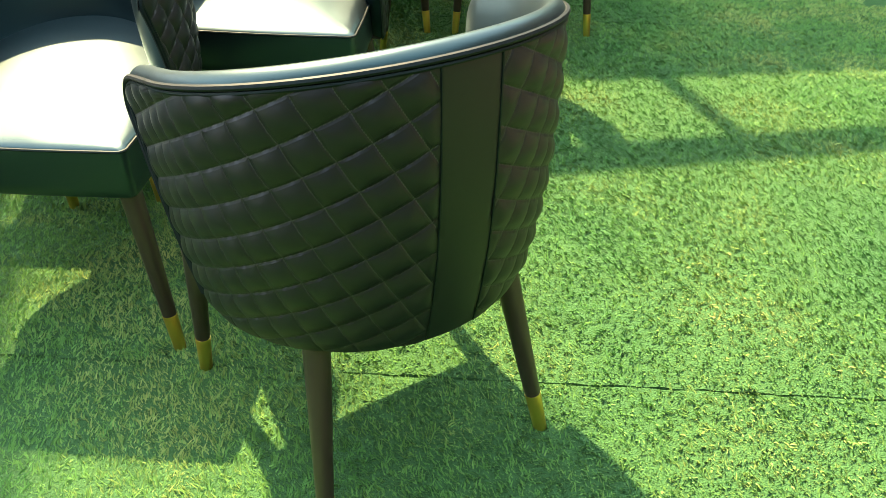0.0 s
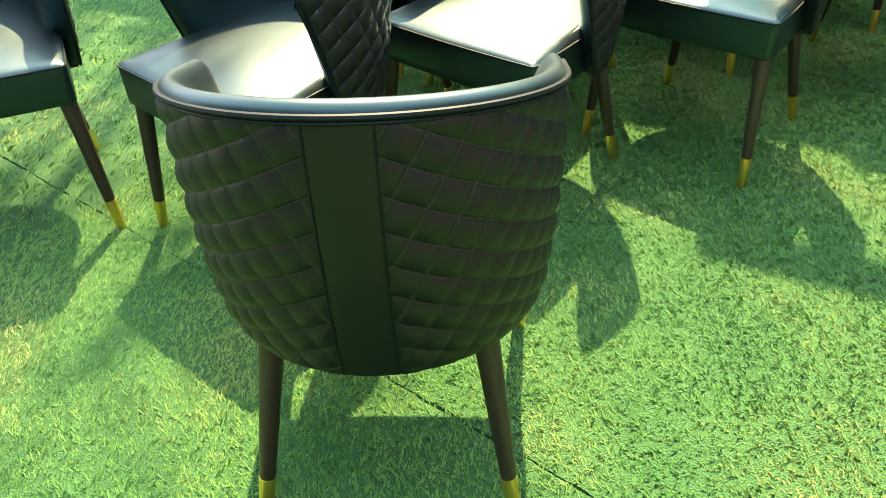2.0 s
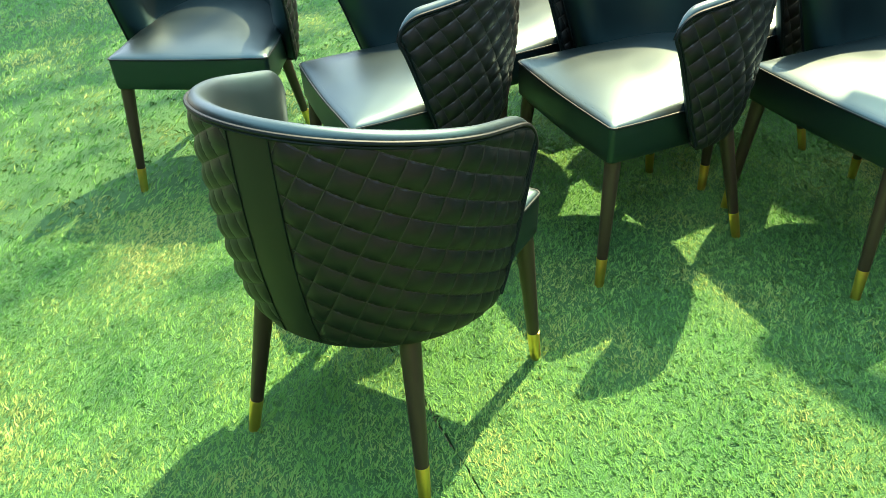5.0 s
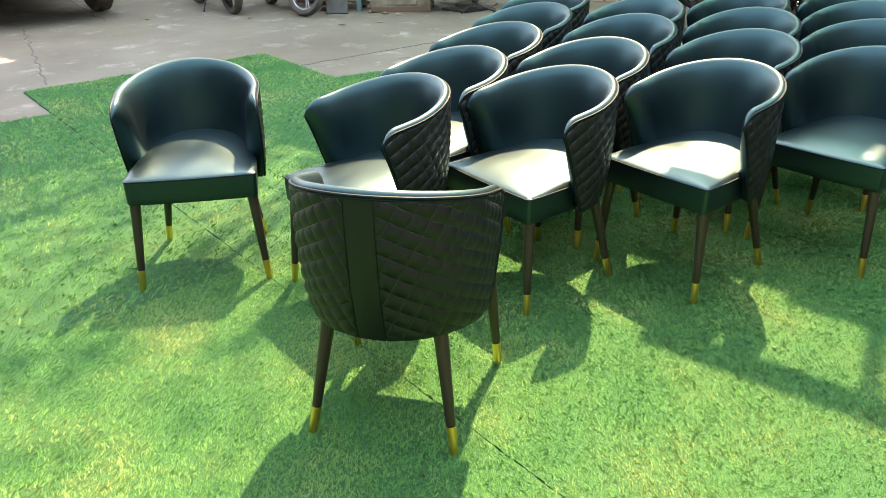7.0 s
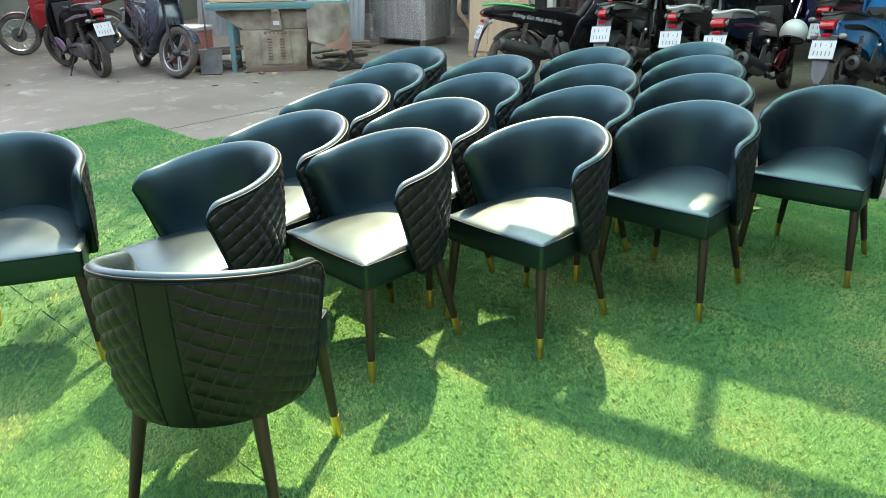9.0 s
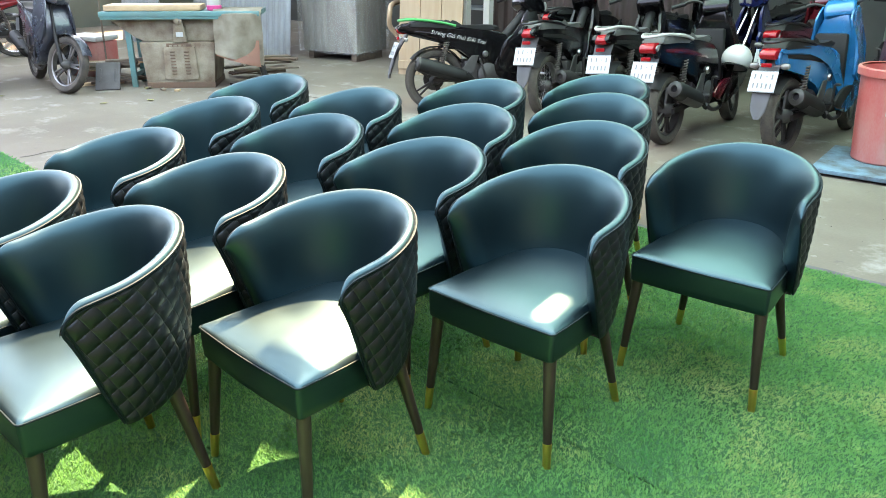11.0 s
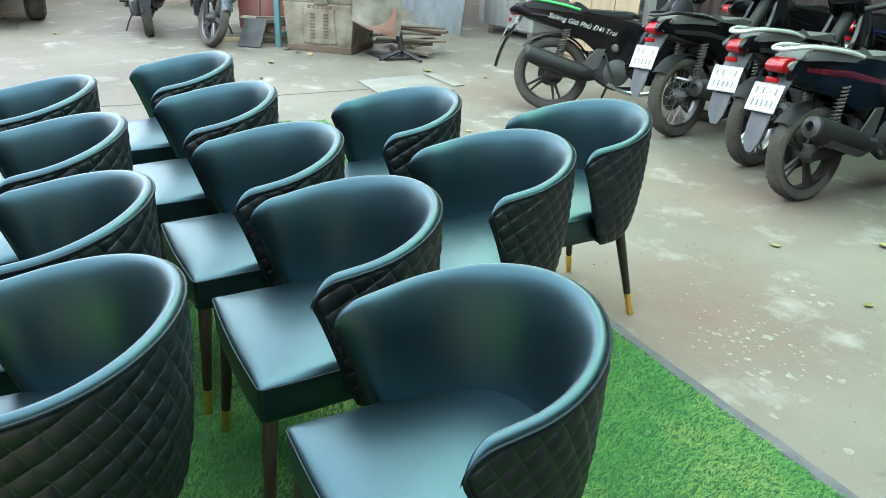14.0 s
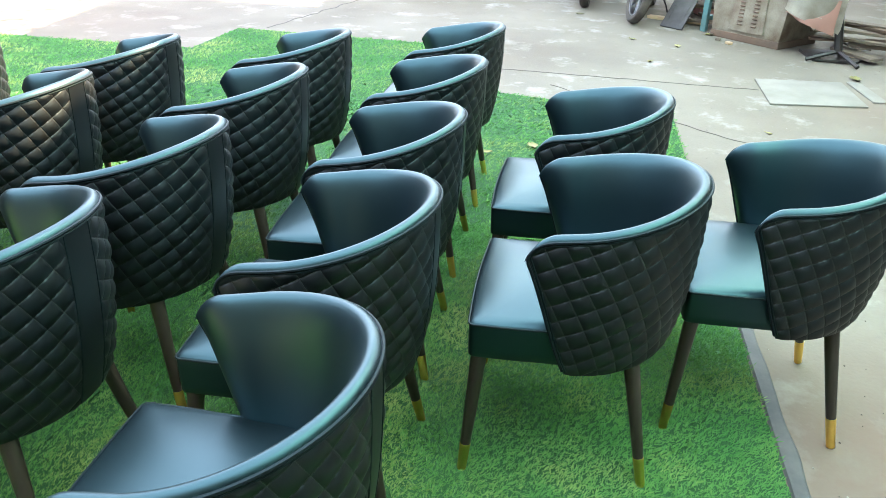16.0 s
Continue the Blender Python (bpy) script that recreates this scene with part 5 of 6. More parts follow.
            rows.append([(top.x + 0.18 - 0.16 * f - 0.07 * y * y, y * w, 0.98 + 0.26 * f) for y in (-1, -0.6, -0.2, 0.2, 0.6, 1)])
        add_grid(bm, rows)
        bmesh.ops.solidify(bm, geom=bm.faces[:], thickness=0.003)
        part("windscreen", bm, FILM, bike)
    # cowls beside the engine
    if not sc:
        for sg in (-1, 1):
            bm = bmesh.new()
            vs = side_shape(bm, round_outline([(0.56, 0.34), (0.80, 0.25), (1.00, 0.42), (1.02, 0.62), (0.82, 0.68), (0.64, 0.55)], 3), 0.014, 0.008, sg * 0.135)
            part("engine_cowl", bm, body, bike)
        bm = bmesh.new()
        add_prism(bm, [(0.02, 0.0), (0.46, -0.01), (0.46, 0.045), (0.02, 0.05)], -0.012, 0.012, pose(0, 0.105, zr + 0.005, 90, 0, 0), 0.006)
        part("chain_guard", bm, DULL_BLACK, bike)
    # cables from the bars to the front
    for sg in (-1, 1):
        bm = bmesh.new()
        add_tube(bm, smooth_line([(top.x - 0.05, sg * 0.22, 1.03), (top.x + 0.10, sg * 0.16, 1.08), (top.x + 0.16, sg * 0.06, 0.98), (top.x + 0.06, sg * 0.05, 0.84)], 5), 0.0045, 6)
        part("cable", bm, DULL_BLACK, bike)
    # stand and pegs
    bm = bmesh.new()
    add_tube(bm, smooth_line([(0.48, 0.10, 0.26), (0.44, 0.19, 0.12), (0.42, 0.24, 0.012)], 4), 0.010, 8)
    add_box(bm, (0.41, 0.25, 0.008), (0.05, 0.035, 0.012), None, 0.003)
    part("side_stand", bm, BLACK_STEEL, bike)
    for sg in (-1, 1):
        bm = bmesh.new()
        add_rod(bm, (0.28, sg * 0.13, 0.34), (0.27, sg * 0.25, 0.35), 0.012, 0.010, 8)
        part("foot_peg", bm, DULL_BLACK if not clear_tail else ALLOY, bike)
    for o in bike.children:
        if not o.name.startswith(("wheel", "hub", "fork", "side_stand", "swing", "front_fender")):
            o.scale.z = lift
    return bike


def ground_pose(x, y, a, lean=4):
    """A bike leaning on its side stand."""
    return pose(x, y, 0, 0, 0, a) @ pose(0, 0, 0, -lean, 0, 0)


b1 = motorbike("glossy black sports motorbike with white lettering on its tail", ground_pose(-3.35, 7.04, 54), "underbone", BLACK_PAINT, BLACK_PAINT, SEAT_VINYL, BLACK_STEEL, 5, GREEN_PAINT, 0.295, 0.295, 1.26, True, 10, lift=1.04)
motorbike("black motorbike with wire wheels and a red tail light", ground_pose(-2.36, 7.48, 96), "underbone", BLACK_PAINT, DULL_BLACK, GREY_SEAT, ALLOY, "wire", None, 0.288, 0.288, 1.25, True, 14, True, "long")
motorbike("black motorbike with alloy wheels and a wide red tail light", ground_pose(-1.63, 7.47, 97), "underbone", BLACK_PAINT, DULL_BLACK, GREY_SEAT, ALLOY, 5, WHITE_PAINT, 0.28, 0.28, 1.23, True, 12, True, "long")
b4 = motorbike("black and dark red scooter with a cream grab rail", ground_pose(-1.04, 7.20, 88), "scooter", BLACK_PAINT, RED_PAINT, GREY_SEAT, BLACK_STEEL, 5, WHITE_PAINT, 0.278, 0.278, 1.26, True, 12, True, "slash", True, plate_z=0.58)
motorbike("bright blue and black scooter with a red tail light", ground_pose(-0.205, 7.48, 83), "scooter", BLUE_PAINT, DULL_BLACK, SEAT_VINYL, BLACK_STEEL, 5, None, 0.295, 0.295, 1.27, True, 12, False, "slash", wing=BLUE_PAINT)
motorbike("glossy dark red scooter parked close behind the others", ground_pose(-0.62, 8.78, 84), "scooter", RED_PAINT, RED_PAINT, SEAT_VINYL, BLACK_STEEL, 5, None, 0.28, 0.28, 1.25, True, 16, False, "slash", wing=RED_PAINT)
motorbike("black motorbike squeezed between the parked rows", ground_pose(-1.98, 9.05, 92), "underbone", BLACK_PAINT, NAVY_PAINT, SEAT_VINYL, BLACK_STEEL, 5, None, 0.29, 0.29, 1.25, True, -18, False, "slash")
motorbike("black motorbike parked nose to the wall", ground_pose(-3.0, 8.95, 78), "underbone", BLACK_PAINT, BLACK_PAINT, SEAT_VINYL, BLACK_STEEL, 5, None, 0.29, 0.29, 1.25, True, 12, False, "long")
motorbike("red and black motorbike behind the barrel", ground_pose(0.55, 8.85, 84), "underbone", BRIGHT_RED, BLACK_PAINT, SEAT_VINYL, BLACK_STEEL, 5, None, 0.29, 0.29, 1.28, True, 10)
motorbike("dark blue motorbike parked facing the yard", ground_pose(-1.35, 11.0, -97), "underbone", NAVY_PAINT, NAVY_PAINT, SEAT_VINYL, BLACK_STEEL, 5, None, 0.29, 0.29, 1.3, True, -14, False, "slash", True, NAVY_PAINT)
motorbike("black scooter with a tinted windscreen behind the others", ground_pose(-2.45, 11.1, -84), "scooter", BLACK_PAINT, GREY_PAINT, SEAT_VINYL, BLACK_STEEL, 5, None, 0.28, 0.28, 1.28, True, 10, False, "slash", True, BLACK_PLASTIC, True)
motorbike("dusty purple scooter against the wall", ground_pose(-0.1, 10.9, -80), "scooter", PURPLE, PURPLE, SEAT_VINYL, ALLOY, 5, None, 0.27, 0.27, 1.25, True, 18)
motorbike("dark grey scooter with alloy wheels and clear headlight", ground_pose(-8.22, 5.43, -11), "scooter", GREY_PAINT, BLACK_PAINT, SEAT_VINYL, ALLOY, 5, None, 0.275, 0.30, 1.30, True, 24, False, "slash", True, GREY_PAINT, wing=GREY_PAINT)
motorbike("dusty dark maroon scooter seen from behind", ground_pose(-7.80, 4.66, 174), "scooter", BLACK_PAINT, PURPLE, SEAT_VINYL, BLACK_STEEL, 5, None, 0.275, 0.275, 1.27, True, 20, False, "slash")
motorbike("red motorbike with wire wheels beside the scooters", ground_pose(-10.35, 6.1, -110), "underbone", BRIGHT_RED, BRIGHT_RED, SEAT_VINYL, CHROME, "wire", None, 0.29, 0.30, 1.22, False, -6, False, "long", True, BRIGHT_RED)

# white lettering on the black bike's tail
for side, m in ((-1, Matrix(((1, 0, 0, 0), (0, 0, -1, 0), (0, 1, 0, 0), (0, 0, 0, 1)))),):
    cu = bpy.data.curves.new("tail_lettering", 'FONT')
    cu.body, cu.size, cu.extrude, cu.shear = "Sương Gió Phủ Đời Trai", 0.054, 0.0008, 0.3
    cu.align_x = 'CENTER'
    ob = new("tail_lettering", cu)
    ob.data.materials.append(WHITE_PAINT)
    ob.parent = b1
    ob.matrix_basis = Matrix.Translation((0.20, -0.131, 0.675)) @ pose(0, 0, 0, 0, 0, -4) @ m @ pose(0, 0, 0, 0, 0, -12)
    ob["label"] = "white script lettering"

# helmet hanging on the dark red scooter
helmet = thing("helmet", "scuffed white open-face helmet hanging from the scooter", "helmet", b4.matrix_basis @ pose(0.80, -0.24, 0.60, 15, 20, 30))
bm = bmesh.new()
bmesh.ops.create_uvsphere(bm, u_segments=28, v_segments=18, radius=0.125)
bmesh.ops.delete(bm, geom=[v for v in bm.verts if v.co.z < -0.075], context='VERTS')
for v in bm.verts:
    v.co.x *= 1.12
part("shell", bm, WHITE_PAINT, helmet)
bm = bmesh.new()
add_tube(bm, [(0.138 * math.cos(a) * 0.83, 0.102 * math.sin(a), -0.072) for a in [2 * math.pi * k / 24 for k in range(24)]], 0.007, 6, closed=True)
part("edge_trim", bm, DULL_BLACK, helmet)

# ---- barrel on its blue board ----
bm = bmesh.new()
add_prism(bm, [(0.14, 7.02), (1.75, 7.06), (1.70, 7.92), (0.10, 7.86)], 0.02, 0.05, None, 0.006)
board = tagged(part("blue_board", bm, BLUE_BOARD), "worn pale blue painted board lying on the floor", "board")
for y in (7.25, 7.72):
    bm = bmesh.new()
    add_box(bm, (0.9, y, 0.01), (1.5, 0.07, 0.022), None, 0.003)
    part("batten", bm, OLD_WOOD, board)
barrel = thing("plastic_barrel", "dusty red plastic barrel standing on a blue board", "barrel", pose(0.50, 7.60, 0.05, 0, 0, 0))
bm = bmesh.new()
add_lathe(bm, [(0.0, 0.003), (0.215, 0.0), (0.225, 0.01), (0.245, 0.30), (0.262, 0.62), (0.268, 0.66), (0.262, 0.66), (0.24, 0.30), (0.22, 0.03), (0.0, 0.02)], None, 48, cap=False)
part("barrel_body", bm, BARREL_RED, barrel)
bm = bmesh.new()
add_lathe(bm, [(0.262, 0.61), (0.285, 0.615), (0.288, 0.64), (0.288, 0.665), (0.280, 0.675), (0.262, 0.672)], None, 48, cap=False)
part("rim", bm, BARREL_RED, barrel)
bm = bmesh.new()
rows = [[(0.254 * math.cos(radians(a)) * 1.008, 0.254 * math.sin(radians(a)) * 1.008, z) for a in range(-92, -70, 4)] for z in (0.36, 0.44)]
add_grid(bm, rows)
part("paper_label", bm, WHITE_PAINT, barrel)

# ---- the woodworking machine and what stands round it ----
MM = pose(-6.32, 6.15, 0, 0, 0, 45)
mach = thing("planing_machine", "old grey cast-iron woodworking machine with a teal table", "machine", MM)


def frustum(bm, x0, x1, y0, y1, z0, z1, taper, bevel=0.01, m=None):
    vs = add_box(bm, ((x0 + x1) / 2, (y0 + y1) / 2, (z0 + z1) / 2), (x1 - x0, y1 - y0, z1 - z0), None, bevel, 2)
    cx = (x0 + x1) / 2
    for v in vs:
        f = (v.co.z - z0) / (z1 - z0)
        v.co.x = cx + (v.co.x - cx) * (1 + taper * f)
    if m is not None:
        bmesh.ops.transform(bm, matrix=m, verts=vs)
    return vs


bm = bmesh.new()
frustum(bm, -0.37, 0.37, 0.0, 0.62, 0.06, 0.50, 0.10, 0.012)
part("base_casting", bm, CAST, mach)
bm = bmesh.new()
frustum(bm, -0.375, 0.375, -0.005, 0.625, 0.0, 0.065, 0.0, 0.006)
part("plinth", bm, RUST, mach, "rust-stained foot of the base")
bm = bmesh.new()
side_shape(bm, [(-0.70, 0.78), (-0.68, 0.70), (-0.44, 0.56), (-0.38, 0.50), (0.40, 0.50), (0.46, 0.62), (0.56, 0.78)], 0.24, 0.015, 0.30)
part("upper_casting", bm, CAST, mach)
bm = bmesh.new()
add_box(bm, (0.07, 0.28, 0.80), (1.70, 0.66, 0.055), None, 0.008)
add_box(bm, (0.07, -0.03, 0.775), (1.68, 0.03, 0.06), None, 0.006)
part("table", bm, TEAL, mach, "teal painted table edge")
bm = bmesh.new()
add_prism(bm, round_outline([(-0.16, 0.02), (0.16, 0.02), (0.175, 0.06), (0.165, 0.34), (0.14, 0.37), (-0.14, 0.37), (-0.165, 0.34), (-0.175, 0.06)], 2), 0, 0.018, pose(0.02, -0.002, 0.08, 90, 0, 0), 0.006)
door = part("louvre_door", bm, CAST, mach)
for sg in (-1, 1):
    for k in range(8):
        bm = bmesh.new()
        add_box(bm, (0.02 + sg * 0.075, -0.024, 0.16 + 0.034 * k), (0.055, 0.012, 0.012), None, 0.003, 1)
        part("louvre", bm, RUST, door)
bm = bmesh.new()
add_box(bm, (0.02, -0.006, 0.465), (0.27, 0.01, 0.045), None, 0.003)
badge = part("name_plate", bm, RUST, mach, "faded orange maker's plate")
bm = bmesh.new()
for k in range(4):
    add_box(bm, (-0.07 + 0.05 * k, -0.0125, 0.465), (0.034, 0.003, 0.018))
part("plate_print", bm, CAST, badge)
bm = bmesh.new()
add_prism(bm, [(-0.075, 0.50), (0.075, 0.50), (0.045, 0.74), (-0.045, 0.74)], 0, 0.05, pose(0.04, 0.03, 0, 90, 0, 0), 0.008)
add_lathe(bm, [(0.045, 0), (0.045, 0.03), (0.02, 0.035), (0.02, 0.05)], pose(0.04, -0.01, 0.735, 90, 0, 0), 20)
part("bracket", bm, CAST, mach)
bm = bmesh.new()
add_box(bm, (0.045, -0.026, 0.585), (0.075, 0.005, 0.05), None, 0.002)
part("rating_plate", bm, PLATE_WHITE, mach, "small pale rating plate")
for x, y in ((-0.53, 0.10), (-0.53, 0.5)):
    bm = bmesh.new()
    add_box(bm, (x, y, 0.385), (0.06, 0.05, 0.77), None, 0.006)
    part("table_leg", bm, TEAL, mach)
bm = bmesh.new()
add_box(bm, (-0.53, 0.3, 0.13), (0.035, 0.36, 0.045), None, 0.005)
part("leg_stretcher", bm, TEAL, mach)
bm = bmesh.new()
add_tube(bm, [(0.80, 0.02, 0.77), (0.86, 0.02, 0.40), (0.93, 0.02, 0.10)], [0.05, 0.04, 0.035], 8)
for a in (0, 130, 250):
    add_tube(bm, [(0.93, 0.02, 0.10), (0.93 + 0.26 * math.cos(radians(a - 20)), 0.02 + 0.26 * math.sin(radians(a - 20)), 0.02)], 0.018, 6)
part("pedestal", bm, BLACK_STEEL, mach, "black steel pedestal under the table end")

bm = bmesh.new()
add_box(bm, (-0.22, 0.16, 0.862), (1.02, 0.34, 0.06), MM, 0.01)
tagged(part("plywood_plank", bm, PLY), "thick pale plywood plank lying on the machine table", "plank")
thermos = thing("water_jug", "white jug with a pink base on the machine table", "jug", MM @ pose(0.42, 0.12, 0.829, 0, 0, 0))
bm = bmesh.new()
add_lathe(bm, [(0.075, 0.05), (0.075, 0.26), (0.05, 0.29), (0.045, 0.33), (0.0, 0.335)], None, 24, cap=False)
part("jug_body", bm, WHITE_PAINT, thermos)
bm = bmesh.new()
add_lathe(bm, [(0.0, 0.0), (0.078, 0.0), (0.082, 0.02), (0.08, 0.05), (0.074, 0.055)], None, 24, cap=False)
part("jug_base", bm, PINK, thermos)

# the cloth hung over the table edge: grey felt with a pink back, folded up at the bottom
def hung(bm, path, x0, x1, skew, wob, seed):
    rows = []
    n = len(path)
    for i, (y, z) in enumerate(path):
        row = []
        for k in range(17):
            f = k / 16
            x = x0 + (x1 - x0) * f
            dz = skew * (f - 0.4) * sstep(2, n - 1, i)
            dy = wob * math.sin(5.0 * f + seed + 0.25 * i) * sstep(1, 5, i) + 0.02 * noise.noise((x * 5, i * 0.4, seed))
            row.append((x + 0.02 * noise.noise((i * 0.5, f * 3, seed)), y + dy, z + dz))
        rows.append(row)
    add_grid(bm, rows)


cloth = thing("hung_cloth", "dirty grey felt cloth with pink backing hung over the table", "cloth", MM)
bm = bmesh.new()
hung(bm, [(0.35, 0.845), (0.15, 0.85), (0.02, 0.845), (-0.055, 0.80), (-0.075, 0.70), (-0.08, 0.60), (-0.085, 0.50), (-0.09, 0.42), (-0.10, 0.36), (-0.11, 0.33)], 0.42, 0.94, -0.14, 0.045, 1)
bmesh.ops.solidify(bm, geom=bm.faces[:], thickness=0.006)
part("grey_felt", bm, CLOTH, cloth)
bm = bmesh.new()
hung(bm, [(-0.072, 0.52), (-0.078, 0.46), (-0.082, 0.40), (-0.09, 0.375), (-0.11, 0.34), (-0.115, 0.31)], 0.43, 0.90, -0.13, 0.045, 1)
bmesh.ops.solidify(bm, geom=bm.faces[:], thickness=0.006)
part("pink_backing", bm, CLOTH_PINK, cloth)
bm = bmesh.new()
add_prism(bm, [(0.52, 0.40), (0.78, 0.36), (0.73, 0.25), (0.68, 0.29)], 0, 0.008, pose(0, -0.10, 0, 90, 0, 0), 0.002)
part("corner_flap", bm, CLOTH, cloth)

# offcuts, boards and a pole beside the machine
rnd = random.Random(12)
for k in range(9):
    bm = bmesh.new()
    L = rnd.uniform(0.35, 0.9)
    add_box(bm, (0, 0, 0), (L, rnd.uniform(0.05, 0.12), rnd.uniform(0.018, 0.04)), None, 0.003, 1)
    ob = tagged(part("timber_offcut", bm, OLD_WOOD if k % 3 else PLY), "dusty timber offcut lying behind the machine", "offcut", "timber offcuts by the machine")
    ob.matrix_basis = MM @ pose(rnd.uniform(-1.1, -0.5), rnd.uniform(0.25, 0.75), 0.02 + 0.032 * k, rnd.uniform(-4, 4), rnd.uniform(-3, 3), rnd.uniform(-25, 25))
for k in range(10):
    bm = bmesh.new()
    L = rnd.uniform(0.3, 0.8)
    add_box(bm, (0, 0, 0), (L, rnd.uniform(0.05, 0.14), rnd.uniform(0.015, 0.035)), None, 0.003, 1)
    ob = tagged(part("timber_offcut", bm, OLD_WOOD if k % 4 else RUST), "dusty timber offcut heaped under the machine table", "offcut", "timber offcuts by the machine")
    ob.matrix_basis = MM @ pose(rnd.uniform(0.62, 0.95), rnd.uniform(0.25, 0.7), 0.02 + 0.026 * k, rnd.uniform(-5, 5), rnd.uniform(-4, 4), rnd.uniform(-40, 40))
bm = bmesh.new()
add_box(bm, (0, 0, 0.17), (0.26, 0.02, 0.34), None, 0.004)
for sx in (-0.08, 0.08):
    add_box(bm, (sx, -0.012, 0.18), (0.02, 0.006, 0.16), None, 0.002, 1)
tagged(part("slotted_plate", bm, ENGINE), "grey slotted metal plate leaning beside the machine", "metal plate").matrix_basis = MM @ pose(-0.78, -0.10, 0.005, -38, 0, 4)
bm = bmesh.new()
add_tube(bm, [(-7.18, 5.76, 0.0), (-7.24, 5.80, 0.6), (-7.33, 5.86, 1.3)], 0.010, 8)
tagged(part("leaning_rod", bm, OLD_WOOD), "thin stick leaning against the machine table", "stick")
bm = bmesh.new()
add_prism(bm, [(-6.05, 6.60), (-5.66, 6.62), (-5.62, 6.98), (-5.82, 7.10), (-6.08, 6.95)], 0.004, 0.03, None, 0.004)
tagged(part("dark_board", bm, BLACK_STEEL), "flat dark board lying beside the machine", "board")
for k, (x, y, a) in enumerate(((-6.6, 5.9, 10), (-6.35, 5.93, -15), (-6.18, 6.0, 25))):
    bm = bmesh.new()
    add_box(bm, (0, 0, 0.012), (0.10 - 0.02 * k, 0.05, 0.024), None, 0.006)
    tagged(part("wood_chip", bm, PLY if k == 2 else OLD_WOOD), "small wood block under the machine's edge", "wood block", "wood blocks by the machine").matrix_basis = pose(x, y, 0, 0, 0, a)

cooler = thing("cooler_box", "red cooler box with a white lid behind the scooter", "cooler", pose(-7.95, 6.0, 0, 0, 0, 18))
bm = bmesh.new()
frustum(bm, -0.24, 0.24, -0.17, 0.17, 0.0, 0.42, 0.08, 0.025)
part("box_body", bm, BARREL_RED, cooler)
bm = bmesh.new()
add_box(bm, (0, 0, 0.45), (0.54, 0.38, 0.06), None, 0.02)
part("lid", bm, WHITE_PAINT, cooler)

# corrugated sheets, wrapped crate, leaning panels
for k, (x, y, a, w, tilt) in enumerate(((-8.28, 8.2, 0, 1.38, 6), (-9.7, 8.6, 8, 1.5, 5), (-11.2, 8.2, -6, 1.4, 6))):
    bm = bmesh.new()
    corrugated(bm, 0, w, 0.0, 1.9, 0.12, 0.016)
    bmesh.ops.transform(bm, matrix=pose(x, y, 0, 0, 0, a) @ pose(0, 0, 0, -tilt, 0, 0), verts=bm.verts)
    tagged(part("corrugated_sheet", bm, ZINC), "weathered corrugated zinc sheet leaning upright", "metal sheet", "leaning corrugated sheets")
crate = thing("wrapped_crate", "large crate wrapped in clear plastic film", "crate", pose(-6.75, 9.1, 0, 0, 0, 8))
bm = bmesh.new()
add_box(bm, (0, 0, 0.62), (0.95, 0.7, 1.02), None, 0.03)
part("crate_body", bm, WRAP_BOARD, crate)
bm = bmesh.new()
rows = []
for i in range(15):
    z = 0.10 + 1.05 * i / 14
    row = []
    for k in range(61):
        a = 2 * math.pi * k / 60
        c, s_ = math.cos(a), math.sin(a)
        q = 1 / max(abs(c) / 0.5, abs(s_) / 0.375)
        d = 0.020 * noise.noise((c * 9, s_ * 9, z * 1.6)) + 0.012 * noise.noise((c * 4, s_ * 4, z * 7)) + 0.022
        row.append(((q + d) * c, (q + d) * s_, z))
    rows.append(row)
add_grid(bm, rows)
part("film", bm, FILM, crate)
for x in (-0.38, 0.38):
    bm = bmesh.new()
    add_box(bm, (x, 0, 0.055), (0.09, 0.6, 0.11), None, 0.006)
    part("skid", bm, OLD_WOOD, crate)

panels = ((-5.35, 8.75, 0.62, 2.05, 30, PALE_WOOD), (-5.14, 8.46, 0.80, 2.1, 24, PALE_WOOD))
for x, y, w, h, a, mt in panels:
    pn = thing("door_leaf", "pale timber door panel leaning upright in the workshop", "door leaf", pose(x, y, 0, 0, 0, a) @ pose(0, 0, 0, -7, 0, 0), "leaning timber panels")
    for k in range(3):
        bm = bmesh.new()
        add_box(bm, (w * (k + 0.5) / 3, 0, h / 2), (w / 3 - 0.004, 0.035, h), None, 0.004, 1)
        part("board", bm, mt, pn)
    for z in (0.12, h - 0.15):
        bm = bmesh.new()
        add_box(bm, (w / 2, -0.028, z), (w, 0.022, 0.10), None, 0.004, 1)
        part("rail", bm, mt, pn)
bm = bmesh.new()
add_tube(bm, smooth_line([(-5.62, 9.05, 0.82), (-5.46, 8.70, 0.80), (-5.40, 8.60, 0.70), (-5.42, 8.62, 0.55), (-5.36, 8.72, 0.40), (-5.22, 8.86, 0.0)], 6), 0.032, 10)
tagged(part("bent_chair_arm", bm, PALE_WOOD), "unfinished bent wood chair frame leaning by the panels", "chair frame")
rack = thing("metal_rack", "grey steel rack in the dim workshop", "rack", pose(-6.2, 11.0, 0, 0, 0, 4))
for x in (-0.9, 0.0, 0.9):
    bm = bmesh.new()
    add_box(bm, (x, 0, 0.9), (0.05, 0.05, 1.8), None, 0.004, 1)
    part("upright", bm, ZINC, rack)
for z in (0.25, 0.62, 1.1):
    bm = bmesh.new()
    add_box(bm, (0, 0, z), (1.9, 0.45, 0.035), None, 0.004, 1)
    part("shelf", bm, ZINC, rack)

